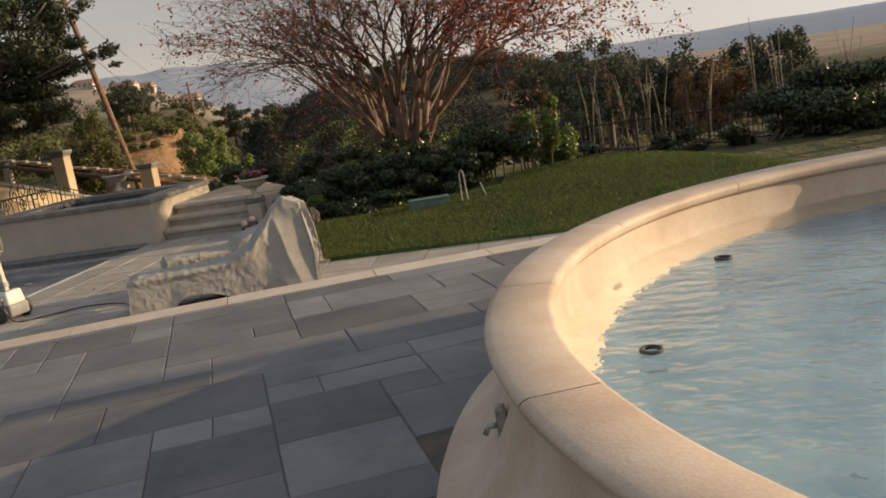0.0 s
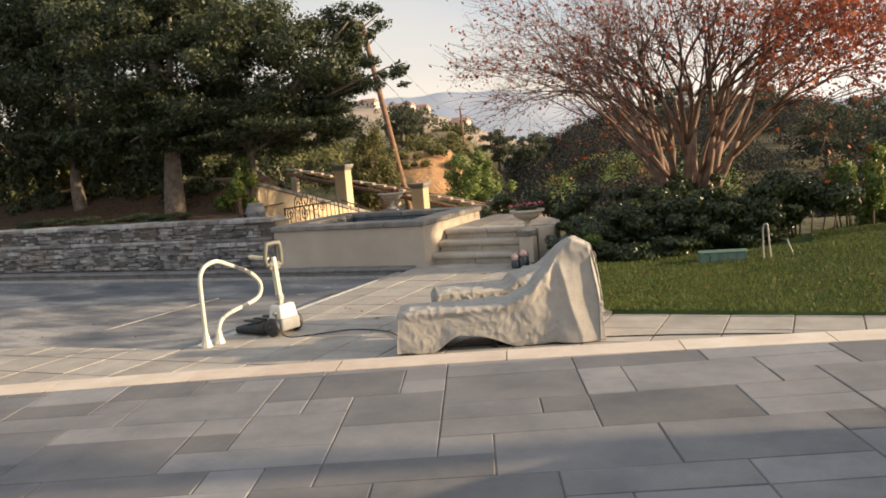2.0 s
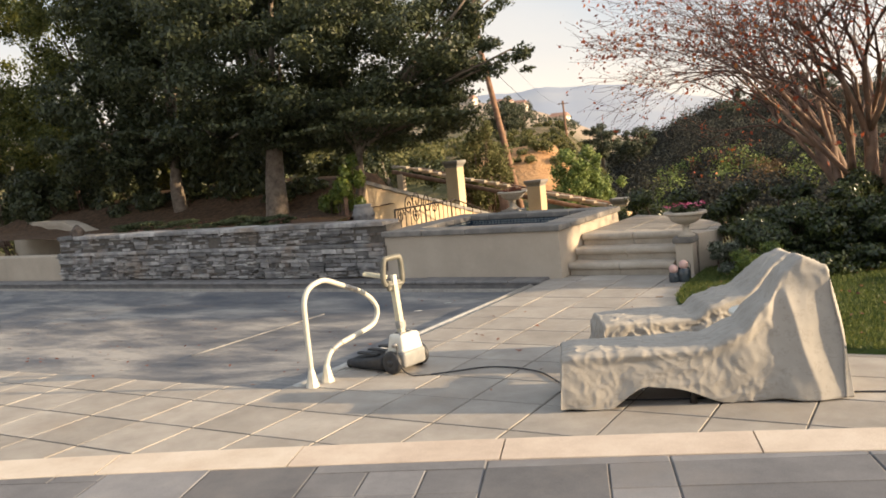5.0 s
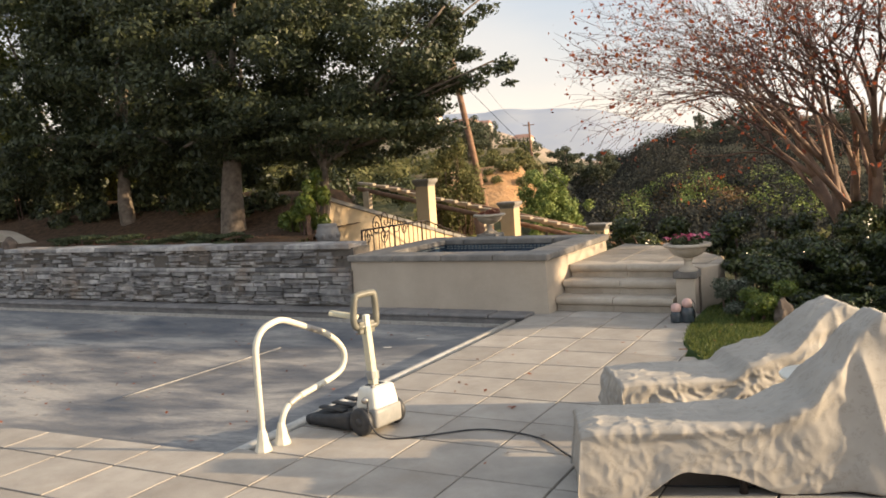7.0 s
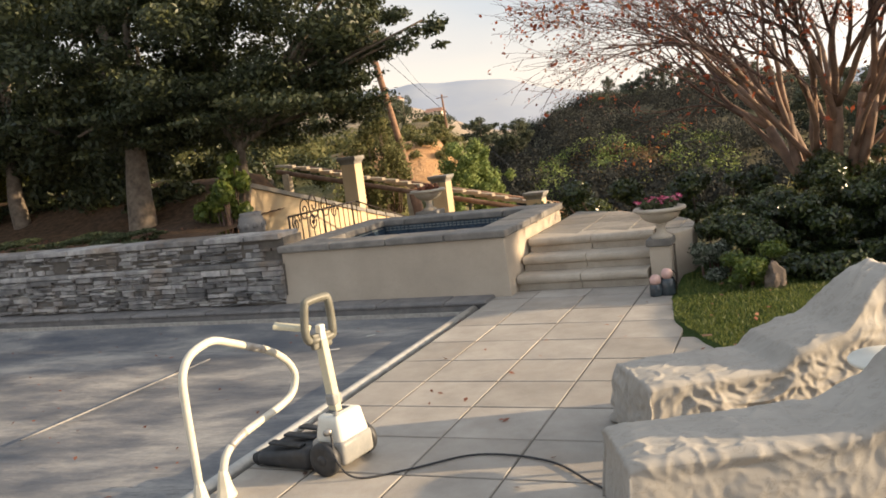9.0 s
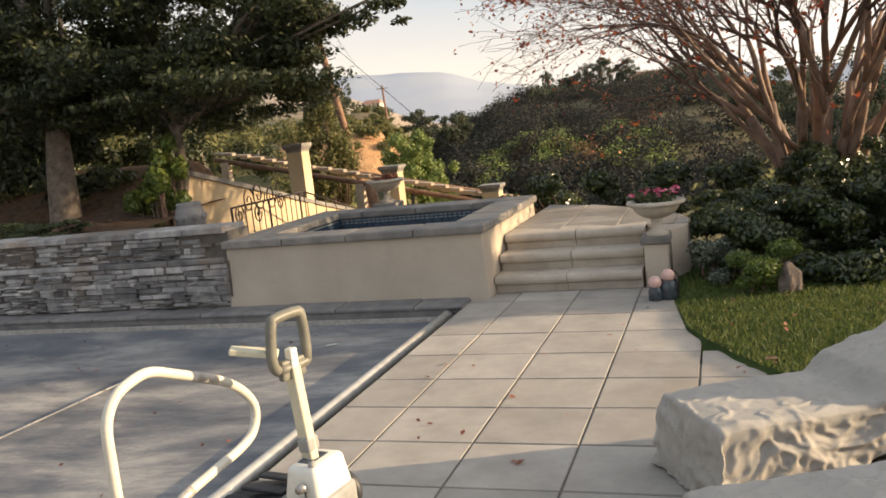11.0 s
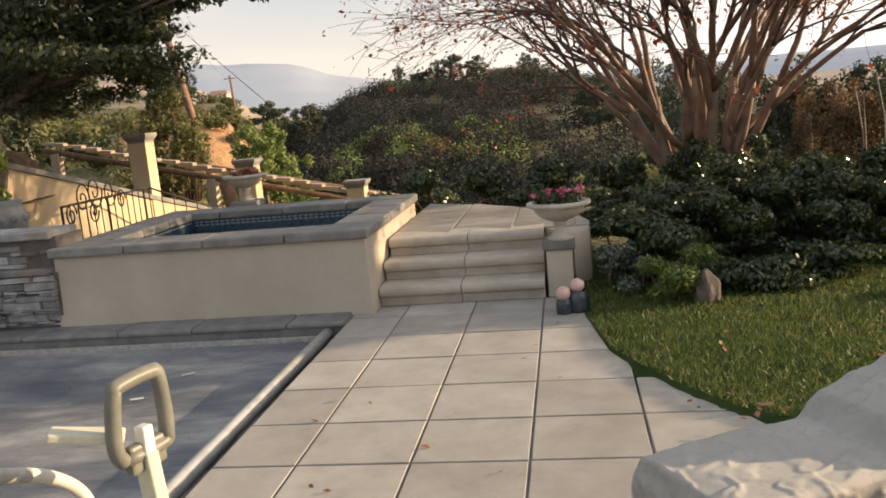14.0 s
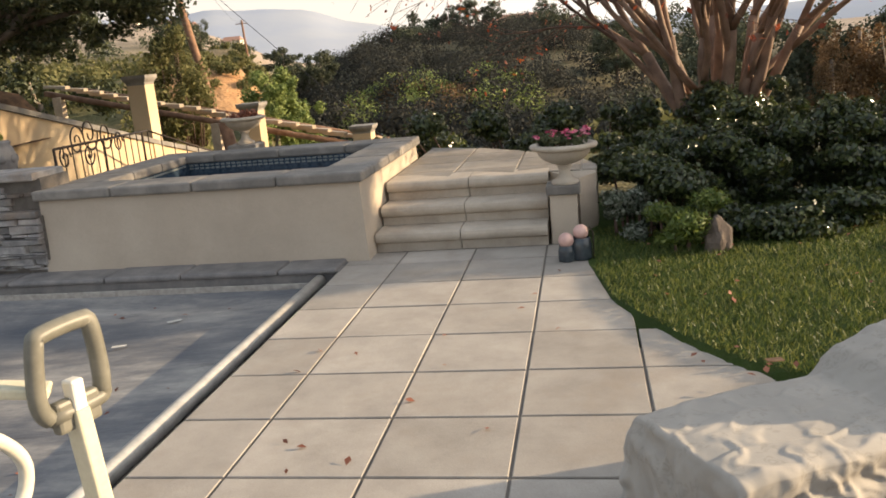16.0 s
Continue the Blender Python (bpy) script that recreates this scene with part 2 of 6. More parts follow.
def water(name, tint, scale, strength):
    k = Mat(name, 0.03, 0.0, 0.5)
    k.b.inputs["Transmission Weight"].default_value = 1.0
    k.b.inputs["IOR"].default_value = 1.33
    k.colour(tint)
    co = k.world_co()
    k.bump(k.mix(0.4, k.noise(scale, 3, 0.5, co, (1, 2.2, 1)), k.noise(scale * 3.3, 2, 0.5, co)), strength, 0.05)
    return k.m


M["water"] = water("fountain_water", (0.84, 0.93, 0.96), 3.6, 1.0)
M["spa_water"] = water("spa_water", (0.55, 0.7, 0.75), 3.0, 0.1)


def pool_floor():
    k = Mat("basin_plaster", 0.7)
    co = k.world_co()
    c = k.ramp(k.noise(2.2, 5, 0.65, co), (0.3, (0.11, 0.20, 0.30)), (0.7, (0.24, 0.35, 0.44)))
    k.colour(c)
    return k.m


M["basin"] = pool_floor()
M["spa_tile"] = simple("dark_blue_tile", (0.02, 0.035, 0.06), (0.06, 0.09, 0.13), 30, 0.2)
M["white_line"] = simple("pale_mosaic", (0.16, 0.18, 0.18), (0.24, 0.26, 0.25), 30, 0.3)


def leaves(name, stops, rough=0.45, spec=0.5, trans=0.25):
    k = Mat(name, rough, 0.0, spec)
    big = k.noise(0.9, 3, 0.6, k.world_co())
    r = k.island()
    c = k.ramp(k.mix(0.35, r, big), *stops)
    k.colour(c)
    out = k.t.nodes["Material Output"]
    tr = k.node("ShaderNodeBsdfTranslucent", Color=c)
    mixer = k.node("ShaderNodeMixShader", Fac=trans)
    k.t.links.new(k.b.outputs[0], mixer.inputs[1])
    k.t.links.new(tr.outputs[0], mixer.inputs[2])
    k.t.links.new(mixer.outputs[0], out.inputs["Surface"])
    return k.m


M["oak_leaf"] = leaves("oak_leaves", [(0.2, (0.030, 0.040, 0.019)), (0.5, (0.055, 0.068, 0.030)), (0.8, (0.105, 0.115, 0.048))], 0.5, 0.45)
# The bright yellow-green of sunlit foliage is put into this leaf colour.
M["citrus_dark"] = leaves("sun_tinted_olive_leaves", [(0.2, (0.05, 0.065, 0.018)), (0.5, (0.11, 0.12, 0.03)), (0.85, (0.21, 0.21, 0.055))], 0.5, 0.4, 0.45)
M["hedge_leaf"] = leaves("glossy_hedge_leaves", [(0.2, (0.020, 0.032, 0.013)), (0.5, (0.040, 0.058, 0.020)), (0.85, (0.12, 0.14, 0.042))], 0.28, 0.6, 0.3)
M["citrus_leaf"] = leaves("bright_citrus_leaves", [(0.2, (0.06, 0.10, 0.02)), (0.5, (0.13, 0.18, 0.035)), (0.85, (0.25, 0.28, 0.06))], 0.4, 0.5, 0.35)
M["low_leaf"] = leaves("low_shrub_leaves", [(0.2, (0.04, 0.055, 0.025)), (0.5, (0.075, 0.095, 0.045)), (0.85, (0.15, 0.16, 0.08))], 0.6, 0.3)
M["silver_leaf"] = leaves("silvery_leaves", [(0.2, (0.05, 0.065, 0.04)), (0.5, (0.09, 0.11, 0.07)), (0.85, (0.32, 0.33, 0.27))], 0.6, 0.3)
M["red_leaf"] = leaves("autumn_leaves", [(0.15, (0.12, 0.035, 0.022)), (0.45, (0.30, 0.065, 0.030)), (0.7, (0.48, 0.11, 0.035)), (0.9, (0.55, 0.24, 0.07))], 0.55, 0.3, 0.4)
M["brown_leaf"] = leaves("dry_autumn_leaves", [(0.15, (0.12, 0.05, 0.035)), (0.5, (0.25, 0.095, 0.06)), (0.85, (0.37, 0.16, 0.10))], 0.6, 0.3, 0.3)
M["far_leaf"] = leaves("far_scrub_leaves", [(0.15, (0.065, 0.073, 0.028)), (0.5, (0.13, 0.13, 0.05)), (0.85, (0.24, 0.22, 0.095))], 0.7, 0.2, 0.4)
# Leaf tones are lifted to stand in for haze over far trees.
M["far_dark"] = leaves("haze_lifted_tree_leaves", [(0.15, (0.048, 0.058, 0.040)), (0.5, (0.080, 0.092, 0.058)), (0.85, (0.13, 0.14, 0.09))], 0.7, 0.2)
# The ridge's shade and haze are put into these dark greyish tones.
M["ridge_leaf"] = leaves("shade_toned_ridge_leaves", [(0.15, (0.040, 0.042, 0.040)), (0.5, (0.048, 0.050, 0.044)), (0.85, (0.062, 0.060, 0.050))], 0.9, 0.08)
M["far_bright"] = leaves("bright_tree_leaves", [(0.15, (0.09, 0.13, 0.035)), (0.5, (0.17, 0.22, 0.06)), (0.85, (0.30, 0.33, 0.10))], 0.6, 0.3)
M["far_rust"] = leaves("rusty_scrub_leaves", [(0.15, (0.10, 0.06, 0.03)), (0.5, (0.18, 0.11, 0.055)), (0.85, (0.28, 0.18, 0.09))], 0.7, 0.2)
M["flower"] = leaves("pink_flowers", [(0.2, (0.45, 0.05, 0.13)), (0.5, (0.62, 0.12, 0.24)), (0.85, (0.75, 0.36, 0.42))], 0.6, 0.3)
M["grass"] = leaves("lawn_blades", [(0.15, (0.036, 0.060, 0.014)), (0.5, (0.085, 0.118, 0.028)), (0.85, (0.23, 0.24, 0.062))], 0.5, 0.35, 0.4)


def turf():
    k = Mat("lawn_turf", 0.9, 0, 0.2)
    co = k.world_co()
    c = k.ramp(k.noise(1.1, 6, 0.65, co), (0.3, (0.03, 0.052, 0.012)), (0.5, (0.05, 0.085, 0.018)), (0.75, (0.09, 0.12, 0.03)))
    c = k.mix(0.35, c, k.noise(60, 4, 0.7, co), "OVERLAY")
    k.colour(c).bump(k.noise(70, 4, 0.8, co), 0.9, 0.03)
    return k.m


M["turf"] = turf()


def hillside():
    k = Mat("hillside", 0.95, 0, 0.15)
    co = k.world_co()
    big = k.noise(0.035, 7, 0.6, co)
    mid = k.noise(0.35, 6, 0.7, co)
    c = k.ramp(k.mix(0.35, big, mid), (0.34, (0.055, 0.062, 0.028)), (0.47, (0.11, 0.105, 0.05)), (0.56, (0.22, 0.17, 0.10)), (0.7, (0.34, 0.25, 0.16)))
    dist = k.node("ShaderNodeVectorMath")
    dist.operation = "DISTANCE"
    k.put(dist.inputs[0], co)
    dist.inputs[1].default_value = (-25.6, 58.5, -0.8)
    wob = k.node("ShaderNodeMath")
    wob.operation = "MULTIPLY_ADD"
    k.put(wob.inputs[0], k.noise(0.2, 6, 0.65, co))
    wob.inputs[1].default_value = 17.0
    k.put(wob.inputs[2], dist.outputs["Value"])
    earth = k.ramp(k.node("ShaderNodeMapRange", Value=wob.outputs[0], From_Min=14.0, From_Max=19.5).outputs[0], (0.35, 1.0), (0.65, 0.0))
    wood = k.node("ShaderNodeVectorMath")
    wood.operation = "DISTANCE"
    k.put(wood.inputs[0], co)
    wood.inputs[1].default_value = (55, 165, 0)
    scrub_mask = k.ramp(k.node("ShaderNodeMapRange", Value=wood.outputs["Value"], From_Min=60.0, From_Max=220.0).outputs[0], (0.25, 0.8), (0.62, 0.0))
    c = k.mix(scrub_mask, c, k.ramp(mid, (0.3, (0.045, 0.045, 0.026)), (0.7, (0.10, 0.085, 0.052))))
    # Far slopes turn dry and paler; the paling stands in for haze.
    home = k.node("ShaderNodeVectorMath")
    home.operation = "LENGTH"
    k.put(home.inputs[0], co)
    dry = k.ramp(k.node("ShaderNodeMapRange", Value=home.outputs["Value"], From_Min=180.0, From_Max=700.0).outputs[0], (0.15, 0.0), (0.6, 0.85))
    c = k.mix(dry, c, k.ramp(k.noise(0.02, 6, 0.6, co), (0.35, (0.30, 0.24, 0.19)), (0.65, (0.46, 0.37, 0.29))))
    c = k.mix(earth, c, k.ramp(mid, (0.3, (0.34, 0.18, 0.082)), (0.7, (0.45, 0.27, 0.135))))
    k.colour(c).bump(mid, 1.0, 0.6)
    return k.m


M["hill"] = hillside()


# Haze is put into the pale blue colour and a weak glow.
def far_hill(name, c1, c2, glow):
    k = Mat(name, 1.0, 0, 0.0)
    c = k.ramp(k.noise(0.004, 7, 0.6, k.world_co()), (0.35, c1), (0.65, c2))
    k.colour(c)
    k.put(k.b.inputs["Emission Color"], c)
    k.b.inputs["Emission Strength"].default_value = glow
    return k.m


M["far_hill"] = far_hill("haze_tinted_hills", (0.30, 0.33, 0.39), (0.34, 0.36, 0.395), 0.12)


# ---- building helpers ----
rng = random.Random(7)
nrg = np.random.default_rng(11)


def mesh_from(name, verts, faces, smooth=False):
    me = bpy.data.meshes.new(name)
    me.from_pydata([tuple(v) for v in verts], [], faces)
    if smooth:
        me.polygons.foreach_set("use_smooth", [True] * len(me.polygons))
    me.update()
    return me


def done(bm, name, smooth=False):
    bmesh.ops.recalc_face_normals(bm, faces=bm.faces)
    me = bpy.data.meshes.new(name)
    bm.to_mesh(me)
    bm.free()
    if smooth:
        me.polygons.foreach_set("use_smooth", [True] * len(me.polygons))
    return me


def add(name, me, mat, parent=None, label="", m=None):
    """One mesh object, a part when it has a parent."""
    if mat is not None and not me.materials:
        me.materials.append(mat)
    ob = new(name, me)
    if parent is not None:
        ob.parent = parent
    if m is not None:
        ob.matrix_basis = m
    if label:
        ob["label"] = label
    return ob


def empty(name, m=None):
    e = new(name)
    e.empty_display_size = 0.1
    if m is not None:
        e.matrix_basis = m
    return e


def box(bm, x0, x1, y0, y1, z0, z1, bevel=0.0, seg=2):
    r = bmesh.ops.create_cube(bm, size=1.0, matrix=Matrix.Translation(((x0 + x1) / 2, (y0 + y1) / 2, (z0 + z1) / 2)) @ Matrix.Diagonal((x1 - x0, y1 - y0, z1 - z0, 1)))
    if bevel:
        es = {e for v in r["verts"] for e in v.link_edges}
        bmesh.ops.bevel(bm, geom=list(es), offset=bevel, segments=seg, affect="EDGES", profile=0.5)


def box_mesh(name, *a, bevel=0.0, seg=2, smooth=False):
    bm = bmesh.new()
    box(bm, *a, bevel=bevel, seg=seg)
    return done(bm, name, smooth)


def lathe(name, prof, n=48, smooth=True, a0=0.0, a1=math.tau):
    full = abs(a1 - a0 - math.tau) < 1e-6
    cols = n if full else n + 1
    vs, fs = [], []
    for i in range(cols):
        a = a0 + (a1 - a0) * i / n
        for r, z in prof:
            vs.append((r * math.cos(a), r * math.sin(a), z))
    k = len(prof)
    for i in range(n):
        j = (i + 1) % cols
        for p in range(k - 1):
            fs.append((i * k + p, j * k + p, j * k + p + 1, i * k + p + 1))
    me = mesh_from(name, vs, fs, smooth)
    return me


def smooth_path(pts, n=6):
    """A Catmull-Rom run through the points."""
    p = [Vector(q) for q in pts]
    p = [p[0] * 2 - p[1], *p, p[-1] * 2 - p[-2]]
    out = []
    for i in range(1, len(p) - 2):
        for k in range(n):
            t = k / n
            a, b, c, d = p[i - 1], p[i], p[i + 1], p[i + 2]
            out.append(0.5 * ((2 * b) + (c - a) * t + (2 * a - 5 * b + 4 * c - d) * t * t + (3 * b - a - 3 * c + d) * t ** 3))
    out.append(p[-2])
    return out


def tube_data(pts, radii, sides=8, base=0):
    vs, fs = [], []
    pts = [Vector(p) for p in pts]
    if isinstance(radii, (int, float)):
        radii = [radii] * len(pts)
    ref = None
    for i, p in enumerate(pts):
        d = (pts[min(i + 1, len(pts) - 1)] - pts[max(i - 1, 0)]).normalized()
        if ref is None:
            ref = d.orthogonal().normalized()
        ref = (ref - d * ref.dot(d)).normalized()
        bi = d.cross(ref)
        for k in range(sides):
            a = math.tau * k / sides
            vs.append(p + (ref * math.cos(a) + bi * math.sin(a)) * radii[i])
    for i in range(len(pts) - 1):
        for k in range(sides):
            j = (k + 1) % sides
            fs.append((base + i * sides + k, base + i * sides + j, base + (i + 1) * sides + j, base + (i + 1) * sides + k))
    fs.append(tuple(base + k for k in reversed(range(sides))))
    fs.append(tuple(base + (len(pts) - 1) * sides + k for k in range(sides)))
    return vs, fs


def tube(name, pts, radii, sides=10):
    vs, fs = tube_data(pts, radii, sides)
    return mesh_from(name, vs, fs, True)


def leaf_mesh(name, centres, normals, size, mat, aspect=0.5, spread=0.35):
    """Many small pointed leaves, one quad each, about their centres."""
    n = len(centres)
    c = np.asarray(centres, float)
    nm = np.asarray(normals, float)
    nm = nm + nrg.normal(0, 0.55, (n, 3))
    nm /= np.linalg.norm(nm, axis=1)[:, None] + 1e-9
    t = np.cross(nm, nrg.normal(0, 1, (n, 3)))
    t /= np.linalg.norm(t, axis=1)[:, None] + 1e-9
    b = np.cross(nm, t)
    s = size * (1 + spread * nrg.uniform(-1, 1, n))[:, None]
    v = np.stack([c - t * s, c + b * s * aspect + nm * s * 0.15, c + t * s, c - b * s * aspect + nm * s * 0.15], 1).reshape(-1, 3)
    me = bpy.data.meshes.new(name)
    me.vertices.add(4 * n)
    me.vertices.foreach_set("co", v.astype(np.float32).ravel())
    me.loops.add(4 * n)
    me.loops.foreach_set("vertex_index", np.arange(4 * n, dtype=np.int32))
    me.polygons.add(n)
    me.polygons.foreach_set("loop_start", np.arange(0, 4 * n, 4, dtype=np.int32))
    me.update(calc_edges=True)
    me.materials.append(mat)
    return me


def blob_points(blobs, n, shell=0.55):
    """Points in the outer parts of many ellipsoids (x, y, z, rx, ry, rz), with outward normals."""
    b = np.asarray(blobs, float)
    w = (b[:, 3] * b[:, 4] * b[:, 5]) ** (2 / 3)
    idx = nrg.choice(len(b), n, p=w / w.sum())
    d = nrg.normal(0, 1, (n, 3))
    d /= np.linalg.norm(d, axis=1)[:, None]
    r = (shell + (1 - shell) * nrg.uniform(0, 1, n)) * (1 + 0.10 * nrg.normal(0, 1, n))
    p = b[idx, :3] + d * b[idx, 3:] * r[:, None]
    nm = d / b[idx, 3:]
    nm /= np.linalg.norm(nm, axis=1)[:, None]
    return p, nm


def clumps(cx, cy, cz, rx, ry, rz, n, small=0.35, seed=1, floor=None):
    """Sub-blobs spread through a crown, uneven in outline."""
    g = random.Random(seed)
    out = []
    while len(out) < n:
        d = Vector((g.gauss(0, 1), g.gauss(0, 1), g.gauss(0, 1))).normalized() * g.uniform(0.35, 1.0) ** 0.6
        s = small * g.uniform(0.6, 1.35)
        x, y, z = cx + d.x * rx, cy + d.y * ry, cz + d.z * rz
        if floor is not None and z < floor:
            continue
        out.append((x, y, z, s * rx, s * ry, s * rz * 0.8))
    return out


# ---- heights ----
FLAG_Z = 0.385


def border_y(x):
    return -5.82 + 0.409 * (x + 1.1) - 0.0114 * (x + 1.1) * (x - 2.32)


def sstep(a, b, x):
    t = min(1.0, max(0.0, (x - a) / (b - a)))
    return t * t * (3 - 2 * t)


def bump2(x, y, s, seed=0.0):
    return noise.noise(Vector((x * s + seed, y * s - seed, seed * 1.7)))


def land(x, y):
    """The lie of the land, from the garden to the far valley."""
    ox, oy = x - 1.0, y + 4.5
    r = math.hypot(ox, oy)
    az = math.degrees(math.atan2(ox, oy))
    if y < -4 or abs(az) > 100:
        return -0.35
    edge = 9.5 + 0.25 * max(0, x - 4)
    d = y - edge
    z = -0.35
    if d > 0:
        z = -0.35 - 7.5 * sstep(0, 34, d)
        floor_z = -8.0
        # spur with the cut bank, to the north-west
        k = sstep(-17.6, -22.6, az) * sstep(-75, -60, az)
        spur = k * (9.6 * sstep(40, 72, r) + 2.8 * sstep(70, 150, r) - 4.0 * sstep(170, 260, r))
        # dark ridge across the valley
        k2 = sstep(-20.5, -12, az)
        k2 *= 1 - 0.95 * sstep(-1.0, 7.0, az)
        ridge = k2 * 12.3 * sstep(62, 215, r) - k2 * 9 * sstep(240, 420, r)
        plain = sstep(110, 900, r) * (48.0 - 46.0 * sstep(-29, -16, az))
        z += spur + ridge + plain
        z += sstep(5, 40, d) * (1.1 * bump2(x, y, 0.05, 3.1) + 0.5 * bump2(x, y, 0.16, 7.7))
        z += sstep(300, 1200, r) * 7 * (1 - 0.8 * sstep(-18, 5, az)) * bump2(x, y, 0.0045, 1.3)
    return z


def lawn_z(x, y):
    """The lawn's gentle mound, rising from the walk."""
    s = sstep(-1.0, 3.6, y) * sstep(3.0, 7.5, x)
    crest = 9.5 - 0.43 * y - 0.035 * y * abs(y)
    return 0.022 + 0.24 * s - 0.5 * sstep(4.2, 8.0, y) - 1.1 * sstep(0.0, 3.0, x - crest) + 0.012 * bump2(x, y, 0.8, 2.2)


# ---- the ground: one sheet to the horizon ----
def ground():
    rs = [0, 3, 6, 9, 12]
    while rs[-1] < 3200:
        rs.append(rs[-1] * 1.045 + 0.6)
    n = 260
    vs, fs = [(1.0, -4.5, -0.35)], []
    for r in rs[1:]:
        for i in range(n):
            a = math.tau * i / n
            x, y = 1 + r * math.sin(a), -4.5 + r * math.cos(a)
            vs.append((x, y, land(x, y)))
    for i in range(n):
        fs.append((0, 1 + i, 1 + (i + 1) % n))
    for k in range(len(rs) - 2):
        for i in range(n):
            j = (i + 1) % n
            fs.append((1 + k * n + i, 1 + (k + 1) * n + i, 1 + (k + 1) * n + j, 1 + k * n + j))
    me = mesh_from("ground", vs, fs, True)
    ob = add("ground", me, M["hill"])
    tagged(ob, "dry scrubby hillside falling into a valley with an earth bank", "ground", kind="structure")


ground()


def far_hills(name, r, top, az0, az1, mat, seed, label):
    """A range on the horizon."""
    vs, fs = [], []
    n = 160
    for i in range(n + 1):
        a = radians(az0 + (az1 - az0) * i / n)
        f = sstep(0, 0.12, i / n) * sstep(1, 0.88, i / n)
        h = top(math.degrees(a)) * (1 + 0.12 * bump2(i * 0.09, 0, 1.0, seed) + 0.10 * bump2(i * 0.33, 0, 1.0, seed + 4))
        for q, (dr, dz) in enumerate(((0, -60), (0.1, 0.35), (0.22, 0.8), (0.3, 1.0), (0.5, 0.2))):
            rr = r * (1 + dr)
            vs.append((rr * math.sin(a), rr * math.cos(a), -60 if q == 0 else h * dz))
    for i in range(n):
        for q in range(4):
            fs.append((i * 5 + q, (i + 1) * 5 + q, (i + 1) * 5 + q + 1, i * 5 + q + 1))
    ob = add(name, mesh_from(name, vs, fs, True), mat)
    tagged(ob, label, "hills", kind="structure")


def skyline(a):
    """The height of the far range by bearing: tallest to the north-west."""
    return 62 + 150 * sstep(-8, -21, a) - 40 * sstep(-26, -45, a)


far_hills("backdrop", 2600, skyline, -80, 60, M["far_hill"], 2.0, "hills on the far horizon with haze put into their pale blue")

# ---- structure: deck, terrace, walls ----
T = 0.61


def deck_edge(y):
    """Where the walk meets the lawn beside the steps."""
    pts = [(2.9, 0.92), (2.18, 0.95), (1.16, 1.10), (0.74, 1.27), (0.36, 1.45), (-0.03, 1.69), (-0.25, 1.95), (-0.55, 2.4), (-0.9, 3.0)]
    if y >= pts[0][0]:
        return pts[0][1]
    for (ya, xa), (yb, xb) in zip(pts, pts[1:]):
        if y >= yb:
            return xa + (xb - xa) * (ya - y) / (ya - yb)
    return 99.0


def clip(poly, a, b):
    """Keep what lies to the left of a->b."""
    out = []
    for i, p in enumerate(poly):
        q = poly[(i + 1) % len(poly)]
        sp = (b[0] - a[0]) * (p[1] - a[1]) - (b[1] - a[1]) * (p[0] - a[0])
        sq = (b[0] - a[0]) * (q[1] - a[1]) - (b[1] - a[1]) * (q[0] - a[0])
        if sp >= 0:
            out.append(p)
        if sp * sq < 0:
            t = sp / (sp - sq)
            out.append((p[0] + (q[0] - p[0]) * t, p[1] + (q[1] - p[1]) * t))
    return out


def area(poly):
    return 0.5 * abs(sum(p[0] * q[1] - q[0] * p[1] for p, q in zip(poly, poly[1:] + poly[:1])))


def slab(name, poly, z0, z1, mat, parent, ease=0.006):
    """A flat stone with eased upper edges."""
    cx, cy = sum(p[0] for p in poly) / len(poly), sum(p[1] for p in poly) / len(poly)
    n = len(poly)
    ins = []
    for x, y in poly:
        d = math.hypot(x - cx, y - cy) + 1e-6
        ins.append((x - (x - cx) / d * ease * 1.4, y - (y - cy) / d * ease * 1.4))
    tilt = [rng.uniform(-0.0015, 0.0015) for _ in range(2)]
    vs = [(x, y, z0) for x, y in poly] + [(x, y, z1 - ease) for x, y in poly]
    vs += [(x, y, z1 + tilt[0] * (x - cx) * 2 + tilt[1] * (y - cy) * 2) for x, y in ins]
    fs = [tuple(2 * n + i for i in range(n))]
    for i in range(n):
        j = (i + 1) % n
        fs += [(i, j, n + j, n + i), (n + i, n + j, 2 * n + j, 2 * n + i)]
    ob = add(name, mesh_from(name, vs, fs), mat, parent)
    return ob


POOL_X, POOL_Y0, POOL_Y1, COVER_Z = -1.07, -3.03, 2.27, -0.12


def near_edge(x):
    return POOL_Y0 + 0.025 * (x - POOL_X)


def row_y(j):
    """The cross joints: rows a little narrower towards the terrace."""
    return j * (T if j > 0 else 0.581)


